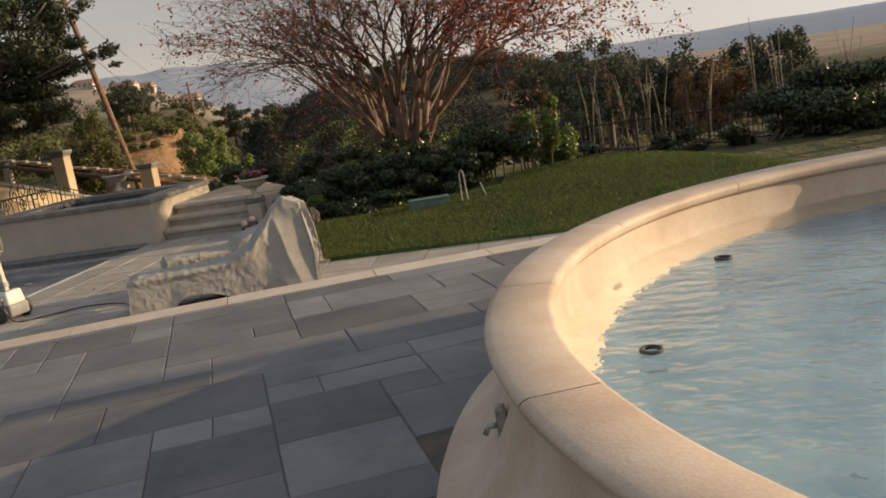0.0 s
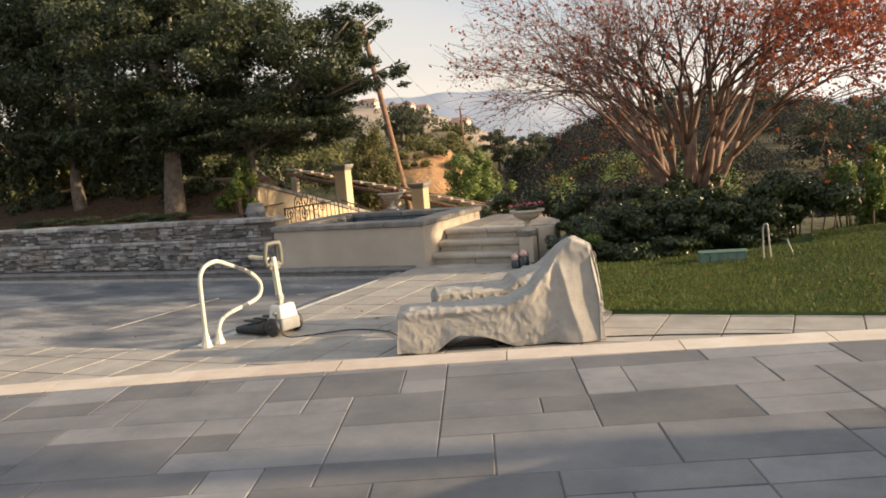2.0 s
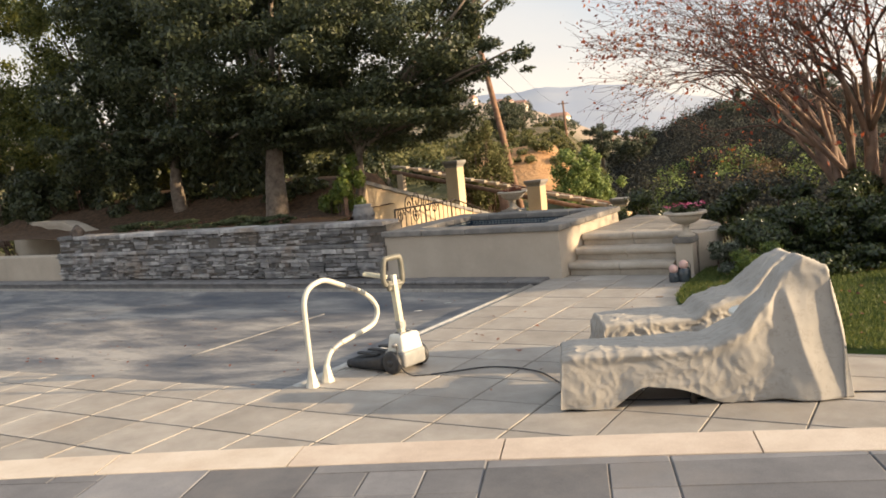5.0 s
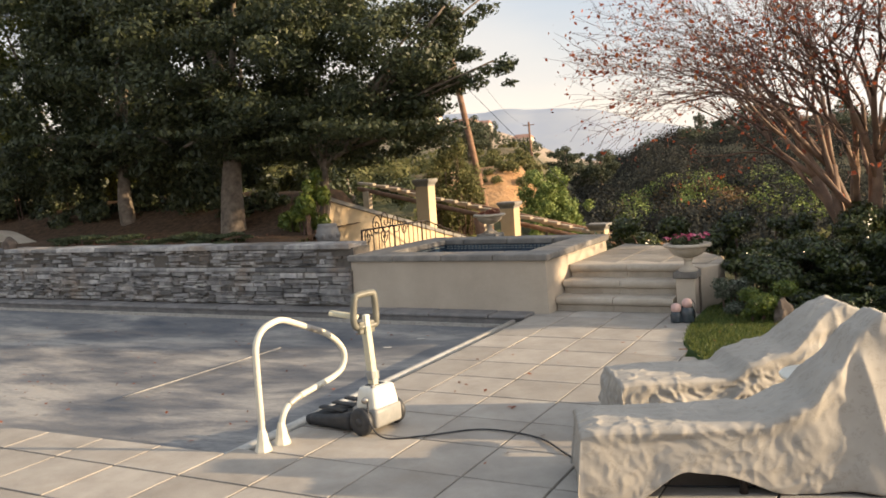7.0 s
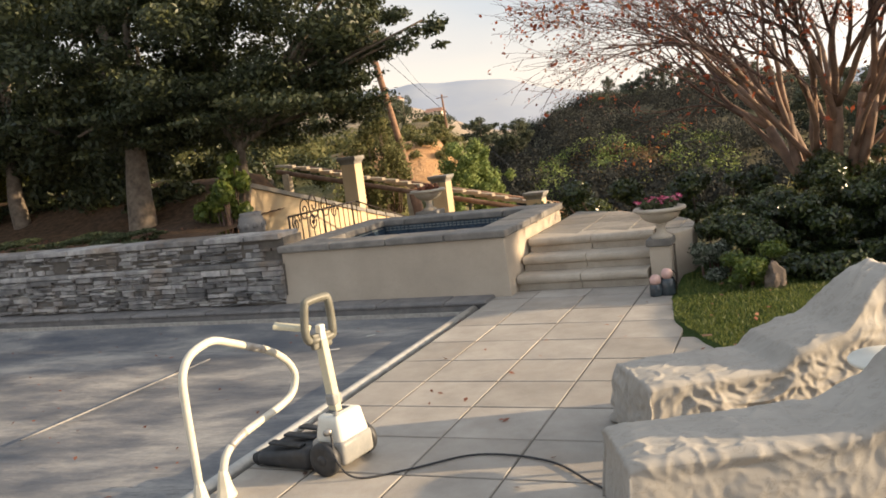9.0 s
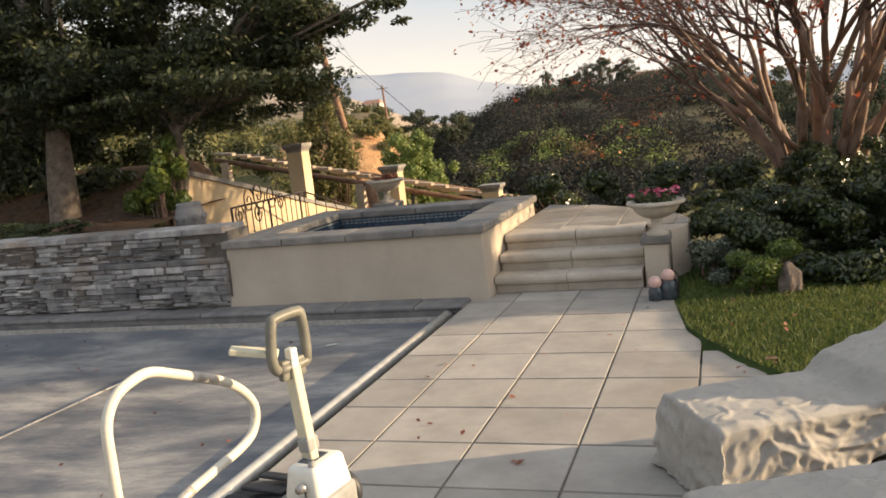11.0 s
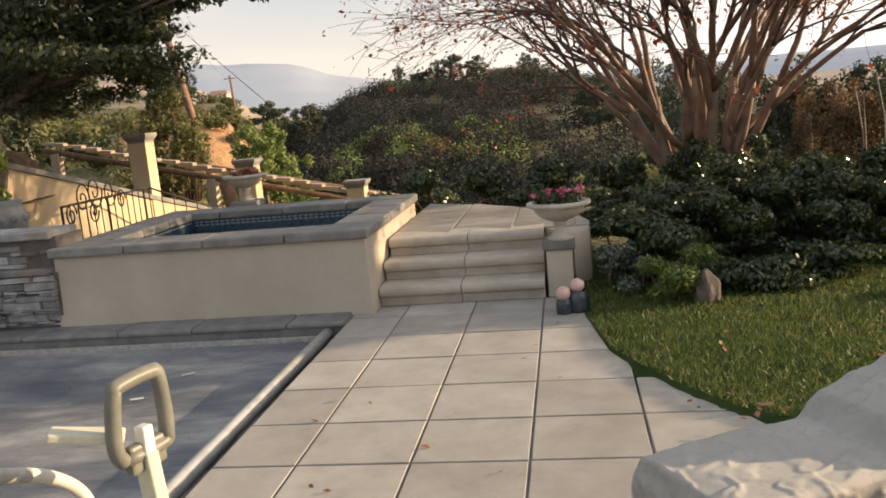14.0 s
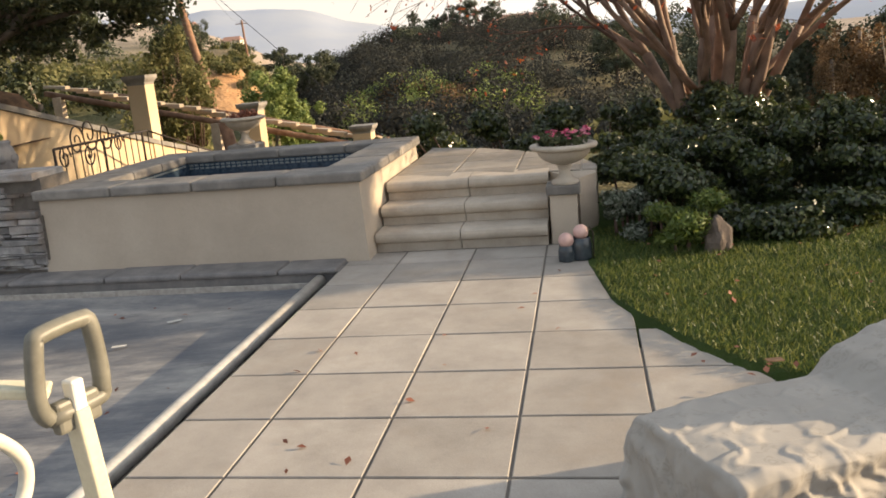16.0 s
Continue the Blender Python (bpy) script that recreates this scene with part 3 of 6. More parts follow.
def deck():
    # bed under the slabs, with the joints' dark sand
    bm = bmesh.new()
    rows = [(POOL_X - 0.0, 1.0, -6.6, 2.9), (1.0, 1.6, -6.6, 0.3), (1.6, 2.4, -6.6, -0.3), (2.4, 14.0, -6.6, -1.05)]
    for x0, x1, y0, y1 in rows:
        box(bm, x0, x1, y0, y1, -0.3, -0.007)
    vs = [bm.verts.new(v) for v in ((-17, -9, -0.007), (POOL_X, -9, -0.007), (POOL_X, near_edge(POOL_X), -0.007), (-17, near_edge(-17), -0.007))]
    bm.faces.new(vs)
    lo = [bm.verts.new((v.co.x, v.co.y, -0.6)) for v in vs[2:]]
    bm.faces.new((vs[2], lo[0], lo[1], vs[3]))
    ob = add("pavement", done(bm, "pavement"), M["joint"])
    tagged(ob, "scored concrete pool deck laid in large squares", "pavement", kind="structure")
    gap = 0.008
    for i in range(-26, 22):
        for j in range(-11, 5):
            x0, x1, y0, y1 = i * T + 0.007, (i + 1) * T - 0.007, row_y(j) + gap, row_y(j + 1) - gap
            poly = [(x0, y0), (x1, y0), (x1, y1), (x0, y1)]
            cx, cy = (x0 + x1) / 2, (y0 + y1) / 2
            if cy > near_edge(cx) + 0.35 and cx < POOL_X - 0.35:
                continue
            if cy + 0.3 < border_y(cx) + 0.1 or cx < -9.5 or cx > 10.5:
                continue
            if x1 > POOL_X and x0 < POOL_X and y1 > POOL_Y0 - 0.5 and cy > POOL_Y0:
                poly = clip(poly, (POOL_X, 9), (POOL_X, -9))
            if cx < POOL_X + 0.3 and cy < POOL_Y0 + 0.6:
                if cx < POOL_X:
                    poly = clip(poly, (POOL_X, near_edge(POOL_X)), (-17, near_edge(-17)))
            ye = 2.84
            poly = [(p[0], min(p[1], ye)) for p in poly]
            if cy > ye:
                continue
            # lawn edge
            if x1 > 0.9 and y1 > -1.1 and len(poly) > 2:
                if x0 > 2.95:
                    poly = clip(poly, (20, -1.12), (0, -1.02))
                else:
                    lo, hi = min(p[1] for p in poly), max(p[1] for p in poly)
                    side = [(min(x1, max(x0, deck_edge(lo + (hi - lo) * q / 6))), lo + (hi - lo) * q / 6) for q in range(7)]
                    poly = [(x0, lo)] + [p for p in side if p[0] > x0 + 0.002] + ([(x0, hi)] if side[-1][0] > x0 + 0.002 else [])
            if len(poly) > 2 and area(poly) > 0.012:
                slab("slab", poly, -0.05, 0.0 + rng.uniform(-0.0015, 0.0015), M["deck"], ob, 0.004)
    return ob


deck()


def terrace():
    """Raised flagstone terrace with its pale border and riser."""
    ob = None
    xs = [-9 + 0.5 * i for i in range(50)]
    top = [(x, border_y(x) - 0.02) for x in xs]
    vs, fs = [], []
    for x, y in top:
        vs += [(x, y, -0.1), (x, y, FLAG_Z - 0.007), (x, -26, FLAG_Z - 0.007)]
    for i in range(len(xs) - 1):
        a, b = i * 3, (i + 1) * 3
        fs += [(a, b, b + 1, a + 1), (a + 1, b + 1, b + 2, a + 2)]
    ob = add("floor", mesh_from("floor", vs, fs), M["joint"])
    tagged(ob, "grey flagstone terrace in random ashlar with a pale stone border", "terrace", kind="structure")
    # border stones
    x = -6.0
    while x < 13:
        ln = rng.uniform(0.95, 1.3)
        x2 = x + ln
        n = 4
        outer, inner = [], []
        for k in range(n + 1):
            xx = x + 0.004 + (x2 - x - 0.008) * k / n
            s = math.atan(0.409 - 0.0228 * (xx - 0.6))
            outer.append((xx, border_y(xx)))
            inner.append((xx + 0.31 * math.sin(s), border_y(xx) - 0.31 * math.cos(s)))
        poly = inner + outer[::-1]
        vs, fs = [], []
        for (px, py), (qx, qy) in zip(inner, outer):
            ux, uy = (qx - px) / 0.31, (qy - py) / 0.31
            for d, z in ((0, FLAG_Z - 0.04), (0, FLAG_Z + 0.004), (0.006, FLAG_Z + 0.008), (0.29, FLAG_Z + 0.008), (0.322, FLAG_Z - 0.004), (0.335, FLAG_Z - 0.03), (0.322, FLAG_Z - 0.056), (0.28, FLAG_Z - 0.06)):
                vs.append((px + ux * d, py + uy * d, z))
        m = 8
        for k in range(n):
            for q in range(m - 1):
                fs.append((k * m + q, (k + 1) * m + q, (k + 1) * m + q + 1, k * m + q + 1))
        fs.append(tuple(range(m)))
        fs.append(tuple(n * m + q for q in reversed(range(m))))
        add("border_stone", mesh_from("border_stone", vs, fs), M["border"], ob)
        x = x2
    # flagstones: random ashlar on a turned grid
    U, ang = 0.293, radians(21.8)
    ca, sa = math.cos(ang), math.sin(ang)
    W, H = 57, 36
    used = [[False] * H for _ in range(W)]
    ox, oy = -5.41, -13.62
    g = random.Random(5)
    shapes = [(3, 2), (2, 2), (2, 1), (3, 2), (3, 1), (1, 1), (3, 1), (2, 2), (2, 1), (1, 1), (3, 2)]
    fount = (8.67, -7.85, 3.16)
    stones = []
    for j in range(H):
        for i in range(W):
            if used[i][j]:
                continue
            opts = shapes[:]
            g.shuffle(opts)
            opts.append((1, 1))
            for w, h in opts:
                if i + w <= W and j + h <= H and not any(used[i + a][j + b] for a in range(w) for b in range(h)):
                    break
            for a in range(w):
                for b in range(h):
                    used[i + a][j + b] = True
            gp = 0.0028
            loc = [(i * U + gp, j * U + gp), ((i + w) * U - gp, j * U + gp), ((i + w) * U - gp, (j + h) * U - gp), (i * U + gp, (j + h) * U - gp)]
            poly = [(ox + ca * u - sa * v, oy + sa * u + ca * v) for u, v in loc]
            cx, cy = sum(p[0] for p in poly) / 4, sum(p[1] for p in poly) / 4
            if cy > border_y(cx) + 0.2 or cx < -6 or cx > 9.5 or math.hypot(cx - fount[0], cy - fount[1]) < 3.1:
                continue
            for k in range(20):
                xa = -7 + k
                if abs(xa + 0.5 - cx) < 1.6:
                    sl = Vector((1, border_y(xa + 1) - border_y(xa))).normalized()
                    off = Vector((sl.y, -sl.x)) * 0.3
                    if len(poly) > 2:
                        poly = clip(poly, (xa + 1 + off.x, border_y(xa + 1) + off.y), (xa + off.x, border_y(xa) + off.y))
            if len(poly) > 2 and area(poly) > 0.008:
                stones.append(poly)

    def away(poly):
        p = Vector((sum(q[0] for q in poly) / len(poly), sum(q[1] for q in poly) / len(poly)))
        a, d = Vector((4.6, -8.4)), Vector((-3.4, 3.0))
        t = min(1, max(0, (p - a).dot(d) / d.dot(d)))
        return (p - a - d * t).length

    stones.sort(key=away)
    for poly in stones[:300]:
        slab("flagstone", poly, FLAG_Z - 0.05, FLAG_Z + g.uniform(-0.002, 0.002), M["flag"], ob, 0.005)
    V, F = [], []
    for poly in stones[300:]:
        n, k = len(poly), len(V)
        V += [(x, y, FLAG_Z - 0.05) for x, y in poly] + [(x, y, FLAG_Z) for x, y in poly]
        F += [tuple(k + n + q for q in range(n))] + [(k + q, k + (q + 1) % n, k + n + (q + 1) % n, k + n + q) for q in range(n)]
    add("flagstone_rest", mesh_from("flagstone_rest", V, F), M["flag_rest"], ob)["kind"] = "stuff"


terrace()


def cover():
    """The closed pool cover, sagging a little."""
    nx, ny = 90, 36
    vs, fs = [], []
    for i in range(nx + 1):
        for j in range(ny + 1):
            x = POOL_X - 0.13 - 14.5 * i / nx
            y0, y1 = near_edge(x) + 0.01, POOL_Y1 - 0.01
            y = y0 + (y1 - y0) * j / ny
            e = min(1, 8 * min(i / nx, 1 - i / nx, j / ny, 1 - j / ny) + 0.0)
            z = COVER_Z - 0.09 * e + 0.012 * e * bump2(x, y, 1.1, 4.0) + 0.008 * e * bump2(x * 0.5, y * 3, 1.0, 8)
            vs.append((x, y, z))
    for i in range(nx):
        for j in range(ny):
            a = i * (ny + 1) + j
            fs.append((a, a + 1, a + ny + 2, a + ny + 1))
    ob = add("pool_cover", mesh_from("pool_cover", vs, fs, True), M["vinyl"])
    tagged(ob, "dirty blue-grey vinyl cover stretched over the pool", "pool cover")
    x = -3.9
    pts = [(x + 0.01 * k, near_edge(x) + 1.5 + (POOL_Y1 - near_edge(x) - 3.0) * k / 12, COVER_Z - 0.052) for k in range(13)]
    add("seam", tube("seam", pts, 0.009, 6), M["vinyl"], ob)
    return ob


cover()


def pool_shell():
    """Pool walls above the cover and the track along the far side."""
    bm = bmesh.new()
    box(bm, -17, -1.08, POOL_Y1, POOL_Y1 + 0.42, -0.6, 0.0, 0.01)
    ob = add("trim", done(bm, "trim"), M["dark_coping"])
    tagged(ob, "damp stone coping along the far pool edge, toned dark for shade", "coping", kind="structure")
    x = -16.0
    while x < -1.10:
        ln = min(rng.uniform(0.55, 0.95), -1.09 - x)
        if ln > 0.1:
            add("coping_stone", box_mesh("coping_stone", x + 0.004, x + ln - 0.004, POOL_Y1 - 0.03, POOL_Y1 + 0.34, -0.02, 0.03 + rng.uniform(-0.004, 0.004), bevel=0.02), M["dark_coping"], ob)
        x += ln
    rail = add("cover_track", box_mesh("cover_track", -16, -1.3, POOL_Y1 - 0.06, POOL_Y1 - 0.033, -0.16, -0.08, bevel=0.004), M["scuffed"])
    tagged(rail, "thin metal cover track below the pool coping", "cover track")
    # Dark lining and floor strip stand in for the shade in this gap.
    bm = bmesh.new()
    box(bm, POOL_X - 0.002, POOL_X + 0.03, near_edge(POOL_X), POOL_Y1, -0.6, -0.016)
    box(bm, POOL_X - 0.16, POOL_X - 0.003, near_edge(POOL_X), POOL_Y1, -0.34, -0.3)
    w = add("wall_pool", done(bm, "wall_pool"), M["rubber"])
    tagged(w, "recess along the pool edge, lined dark for its shade", "pool wall", kind="structure")


pool_shell()


def pole():
    ob = add("cover_pole", tube("cover_pole", [(-1.255, -3.02, 0.0), (-1.25, -1.0, 0.0), (-1.245, 0.8, 0.0), (-1.235, 2.25, 0.0)], 0.05, 16), M["scuffed"])
    ob.data.materials.clear()
    ob.data.materials.append(M["pole_metal"])
    ob.location.z = -0.068
    tagged(ob, "long pale aluminium cover pole lying along the pool edge", "pole")


M["pole_metal"] = simple("pale_aluminium", (0.42, 0.41, 0.38), (0.55, 0.53, 0.49), 10, 0.4, 0.35, 0.05)
pole()


def ledge_wall():
    """Two-tier dry-stacked retaining wall behind the pool."""
    bm = bmesh.new()
    box(bm, -12.2, -3.88, 2.66, 3.1, -0.3, 0.88)
    box(bm, -12.2, -3.88, 2.60, 2.76, -0.3, 0.55)
    ob = add("wall_garden", done(bm, "wall_garden"), M["joint"])
    tagged(ob, "two-tier dry-stacked grey ledgestone retaining wall", "wall", kind="structure")
    g = random.Random(9)
    pieces = []

    def course(z0, z1, yf, cap):
        """Ragged bays, each with thin courses of its own."""
        x = -12.2
        while x < -3.92:
            bay = min(g.uniform(0.30, 0.95), -3.90 - x)
            z = z0
            while z < z1 - 0.008:
                h = min(g.choice((0.018, 0.022, 0.028, 0.034, 0.042, 0.055, 0.075)), z1 - z)
                if z1 - z - h < 0.016:
                    h = z1 - z
                xa, xe = x + g.uniform(-0.05, 0.05) * (x > -12.1), x + bay
                while xa < xe - 0.02:
                    w = min(g.uniform(0.07, 0.30) * (1.4 if h > 0.04 else 1), xe - xa)
                    if xe - xa - w < 0.05:
                        w = xe - xa
                    pieces.append((xa + 0.003, min(xa + w, -3.90) - 0.003, yf + g.uniform(-0.045, 0.045), z + 0.002, z + h - 0.002))
                    xa += w
                z += h
            x += bay

    course(0.045, 0.53, 2.57, False)
    course(0.60, 0.86, 2.65, False)
    near = sorted(pieces, key=lambda p: -p[0])

    def one(p):
        x0, x1, yf, z0, z1 = p
        j = [g.uniform(-0.012, 0.012) for _ in range(8)]
        f = [(x0, yf + 0.006 + j[0], z0 + j[1] * 0.35), (x1, yf + 0.006 + j[2], z0 - j[1] * 0.35), (x1 + j[3], yf + 0.006 + j[4], z1 + j[5] * 0.35), (x0 + j[6], yf + 0.006, z1 - j[5] * 0.35)]
        cx, cz = (x0 + x1) / 2, (z0 + z1) / 2
        k = 0.012
        fr = [(x + (k if x < cx else -k), yf - 0.012 + g.uniform(-0.006, 0.006), z + (0.004 if z < cz else -0.004)) for x, y, z in f]
        bk = [(x, yf + 0.16, z) for x, y, z in f]
        return bk + f + fr, [(8, 9, 10, 11)] + [(a + i, a + (i + 1) % 4, a + 4 + (i + 1) % 4, a + 4 + i) for a in (0, 4) for i in range(4)]

    for p in near[:300]:
        vs, fs = one(p)
        add("stone", mesh_from("stone", vs, fs), M["ledge"], ob)
    V, F = [], []
    for p in near[300:]:
        vs, fs = one(p)
        F += [tuple(q + len(V) for q in f) for f in fs]
        V += vs
    rest = add("stone_courses", mesh_from("stone_courses", V, F), M["ledge_far"], ob)
    rest["kind"] = "stuff"
    for z0, z1, ya, yb in ((0.535, 0.595, 2.55, 2.81), (0.865, 0.935, 2.60, 3.08)):
        x = -12.2
        while x < -3.92:
            w = min(g.uniform(0.5, 1.0), -3.90 - x)
            if w > 0.05:
                add("cap_stone", box_mesh("cap_stone", x + 0.004, x + w - 0.004, ya + g.uniform(-0.02, 0.01), yb, z0, z1 + g.uniform(-0.006, 0.008), bevel=0.012), M["ledge"], ob)
            x += w
    return ob


ledge_wall()


def planting_bed():
    nx, ny = 40, 20
    vs, fs = [], []
    for i in range(nx + 1):
        for j in range(ny + 1):
            x, y = -19 + (13.4 - 1.2 * j / ny) * i / nx, 3.0 + 4.6 * j / ny
            vs.append((x, y, 0.86 + 0.05 * bump2(x, y, 1.3, 5) + 0.10 * j / ny + 0.7 * sstep(0.45, 1.0, j / ny) * sstep(-6.7, -7.6, x)))
    for i in range(nx):
        for j in range(ny):
            a = i * (ny + 1) + j
            fs.append((a, a + ny + 1, a + ny + 2, a + 1))
    ob = add("garden_bed", mesh_from("garden_bed", vs, fs, True), M["mulch"])
    tagged(ob, "raised bed of dark mulch under the trees", "garden bed", kind="structure")


planting_bed()


def lawn():
    """The lawn sheet and its blades."""
    def inside(x, y):
        if x < 1.0 or x > 15.5 or y > (3.2 if x < 5 else 5.6):
            return False
        return x > deck_edge(y) + 0.0 if y > -0.9 else (x > 2.9 and y > -1.06 - 0.012 * (x - 3))

    vs, fs, ids = [], [], {}
    step = 0.10
    for i in range(120):
        for j in range(72):
            x, y = 0.95 + i * step, -1.45 + j * step
            ids[i, j] = len(vs)
            d = min(x - deck_edge(y), 9) if y > -0.9 and x < 3.0 else (y + 1.07 + 0.012 * (x - 3) if x > 2.95 else -1.0)
            vs.append((x, y, -0.05 + (lawn_z(x, y) + 0.05) * min(1.0, max(0.0, 0.72 + d / 0.14))))
    for i in range(119):
        for j in range(71):
            fs.append((ids[i, j], ids[i + 1, j], ids[i + 1, j + 1], ids[i, j + 1]))
    ob = add("lawn", mesh_from("lawn", vs, fs, True), M["turf"])
    tagged(ob, "mown green lawn rising gently to a mound", "lawn", kind="structure")
    pts, nms = [], []
    g = np.random.default_rng(3)
    n = 280000
    xs, ys = g.uniform(0.95, 13.0, n), g.uniform(-1.1, 5.6, n)
    keep = g.uniform(0, 1, n) < np.where(xs < 4.5, 1.0, 0.75)
    for x, y, k in zip(xs, ys, keep):
        if k and inside(x, y):
            pts.append((x, y, lawn_z(x, y) + 0.014))
    p = np.array(pts)
    n = len(p)
    lean = g.normal(0, 0.5, (n, 2))
    hgt = g.uniform(0.02, 0.045, n)
    a = g.uniform(0, math.tau, n)
    w = 0.0045
    d = np.stack([np.cos(a) * w, np.sin(a) * w, np.zeros(n)], 1)
    tip = p + np.stack([lean[:, 0] * hgt, lean[:, 1] * hgt, hgt], 1)
    v = np.stack([p - d, p + d, tip], 1).reshape(-1, 3)
    me = bpy.data.meshes.new("lawn_grass")
    me.vertices.add(3 * n)
    me.vertices.foreach_set("co", v.astype(np.float32).ravel())
    me.loops.add(3 * n)
    me.loops.foreach_set("vertex_index", np.arange(3 * n, dtype=np.int32))
    me.polygons.add(n)
    me.polygons.foreach_set("loop_start", np.arange(0, 3 * n, 3, dtype=np.int32))
    me.update(calc_edges=True)
    ob = add("grass", me, M["grass"])
    tagged(ob, "short green lawn grass", "grass", kind="stuff")


lawn()


# ---- spa, steps and landing ----
SPA = (-3.90, -0.92, 2.62, 5.20, 0.77)


def spa():
    x0, x1, y0, y1, h = SPA
    e = empty("spa")
    tagged(e, "raised square spa with tan stucco walls and stone coping", "spa")
    fl = 0.03
    for nm, a, b in (("front", (x0, y0), (x1, y0)), ("right", (x1, y0), (x1, y1)), ("back", (x1, y1), (x0, y1)), ("left", (x0, y1), (x0, y0))):
        d = Vector((b[0] - a[0], b[1] - a[1])).normalized()
        o = Vector((d.y, -d.x))
        t = 0.30
        prof = [(fl, -0.5), (fl, 0.0), (fl * 0.4, 0.25), (0.0, h - 0.09), (-t, h - 0.09), (-t, -0.5)]
        vs = []
        for q, s in ((a, -1), (b, 1)):
            for off, z in prof:
                vs.append((q[0] + o.x * off + d.x * s * off, q[1] + o.y * off + d.y * s * off, z))
        k = len(prof)
        fs = [(i, (i + 1) % k, k + (i + 1) % k, k + i) for i in range(k)] + [tuple(range(k)), tuple(reversed(range(k, 2 * k)))]
        add("wall", mesh_from("spa_wall", vs, fs), M["stucco"], e)
    # coping slabs, in pieces
    t, z0, z1 = 0.40, h - 0.092, h
    def run(ax, a0, a1, c0, c1):
        n = 4 if ax == "x" else 3
        for i in range(n):
            p, q = a0 + (a1 - a0) * i / n + 0.003, a0 + (a1 - a0) * (i + 1) / n - 0.003
            bb = (p, q, c0, c1) if ax == "x" else (c0, c1, p, q)
            add("coping_slab", box_mesh("coping_slab", *bb, z0, z1 + rng.uniform(-0.003, 0.003), bevel=0.022, seg=3), M["coping"], e)
    o = 0.045
    run("x", x0 - o, x1 + o, y0 - o, y0 + t)
    run("x", x0 - o, x1 + o, y1 - t, y1 + o)
    run("y", y0 + t, y1 - t, x0 - o, x0 + t)
    run("y", y0 + t, y1 - t, x1 - t, x1 + o)
    # tile band, pale mosaic line, water
    xi0, xi1, yi0, yi1 = x0 + t - 0.02, x1 - t + 0.02, y0 + t - 0.02, y1 - t + 0.02
    bm = bmesh.new()
    for a, b in (((xi0, yi0), (xi1, yi0)), ((xi1, yi0), (xi1, yi1)), ((xi1, yi1), (xi0, yi1)), ((xi0, yi1), (xi0, yi0))):
        q = [bm.verts.new((a[0], a[1], 0.2)), bm.verts.new((b[0], b[1], 0.2)), bm.verts.new((b[0], b[1], h - 0.09)), bm.verts.new((a[0], a[1], h - 0.09))]
        bm.faces.new(q)
    q = [bm.verts.new(v) for v in ((xi0, yi0, 0.22), (xi1, yi0, 0.22), (xi1, yi1, 0.22), (xi0, yi1, 0.22))]
    bm.faces.new(q)
    add("tile_band", done(bm, "tile_band"), M["spa_tile"], e, "dark blue tile lining")
    for z in (h - 0.115, h - 0.15):
        n = 34
        for s in range(n):
            u = s / n
            x = xi0 + 0.03 + (xi1 - xi0 - 0.06) * u
            add("mosaic", box_mesh("mosaic", x, x + 0.045, yi1 - 0.006, yi1 - 0.001, z - 0.010, z + 0.010), M["white_line"], e)
            y = yi0 + 0.03 + (yi1 - yi0 - 0.06) * u
            if z > h - 0.13:
                add("mosaic", box_mesh("mosaic", xi0 + 0.001, xi0 + 0.006, y, y + 0.04, z - 0.010, z + 0.010), M["white_line"], e)
    w = add("water", mesh_from("spa_water", [(xi0, yi0, h - 0.20), (xi1, yi0, h - 0.20), (xi1, yi1, h - 0.20), (xi0, yi1, h - 0.20)], [(0, 1, 2, 3)]), M["spa_water"], e, "dark still water")
    w.visible_shadow = False


spa()
STEP_H = 0.175


def steps():
    x0, x1 = -0.885, 0.62
    for i in range(3):
        e = empty("stair_step")
        tagged(e, "cream cast-stone step with a rounded bullnose edge", "step", "steps to the spa landing")
        yf, z1 = 2.83 + 0.305 * i, STEP_H * (i + 1)
        prof = [(0.055, z1 - STEP_H - (0.05 if i == 0 else 0.02)), (0.055, z1 - 0.105), (0.035, z1 - 0.095), (0.010, z1 - 0.085), (0.0, z1 - 0.06), (0.0, z1 - 0.04), (0.010, z1 - 0.016), (0.032, z1 - 0.003), (0.06, z1), (0.42, z1), (0.42, z1 - STEP_H)]
        xm = -0.13 + 0.01 * i
        for a, b in ((x0, xm - 0.004), (xm + 0.004, x1)):
            vs = [(x, yf + d, z) for x in (a, b) for d, z in prof]
            k = len(prof)
            fs = [(q, (q + 1) % k, k + (q + 1) % k, k + q) for q in range(k)] + [tuple(range(k)), tuple(reversed(range(k, 2 * k)))]
            add("tread", mesh_from("tread", vs, fs), M["caststone"], e)


steps()


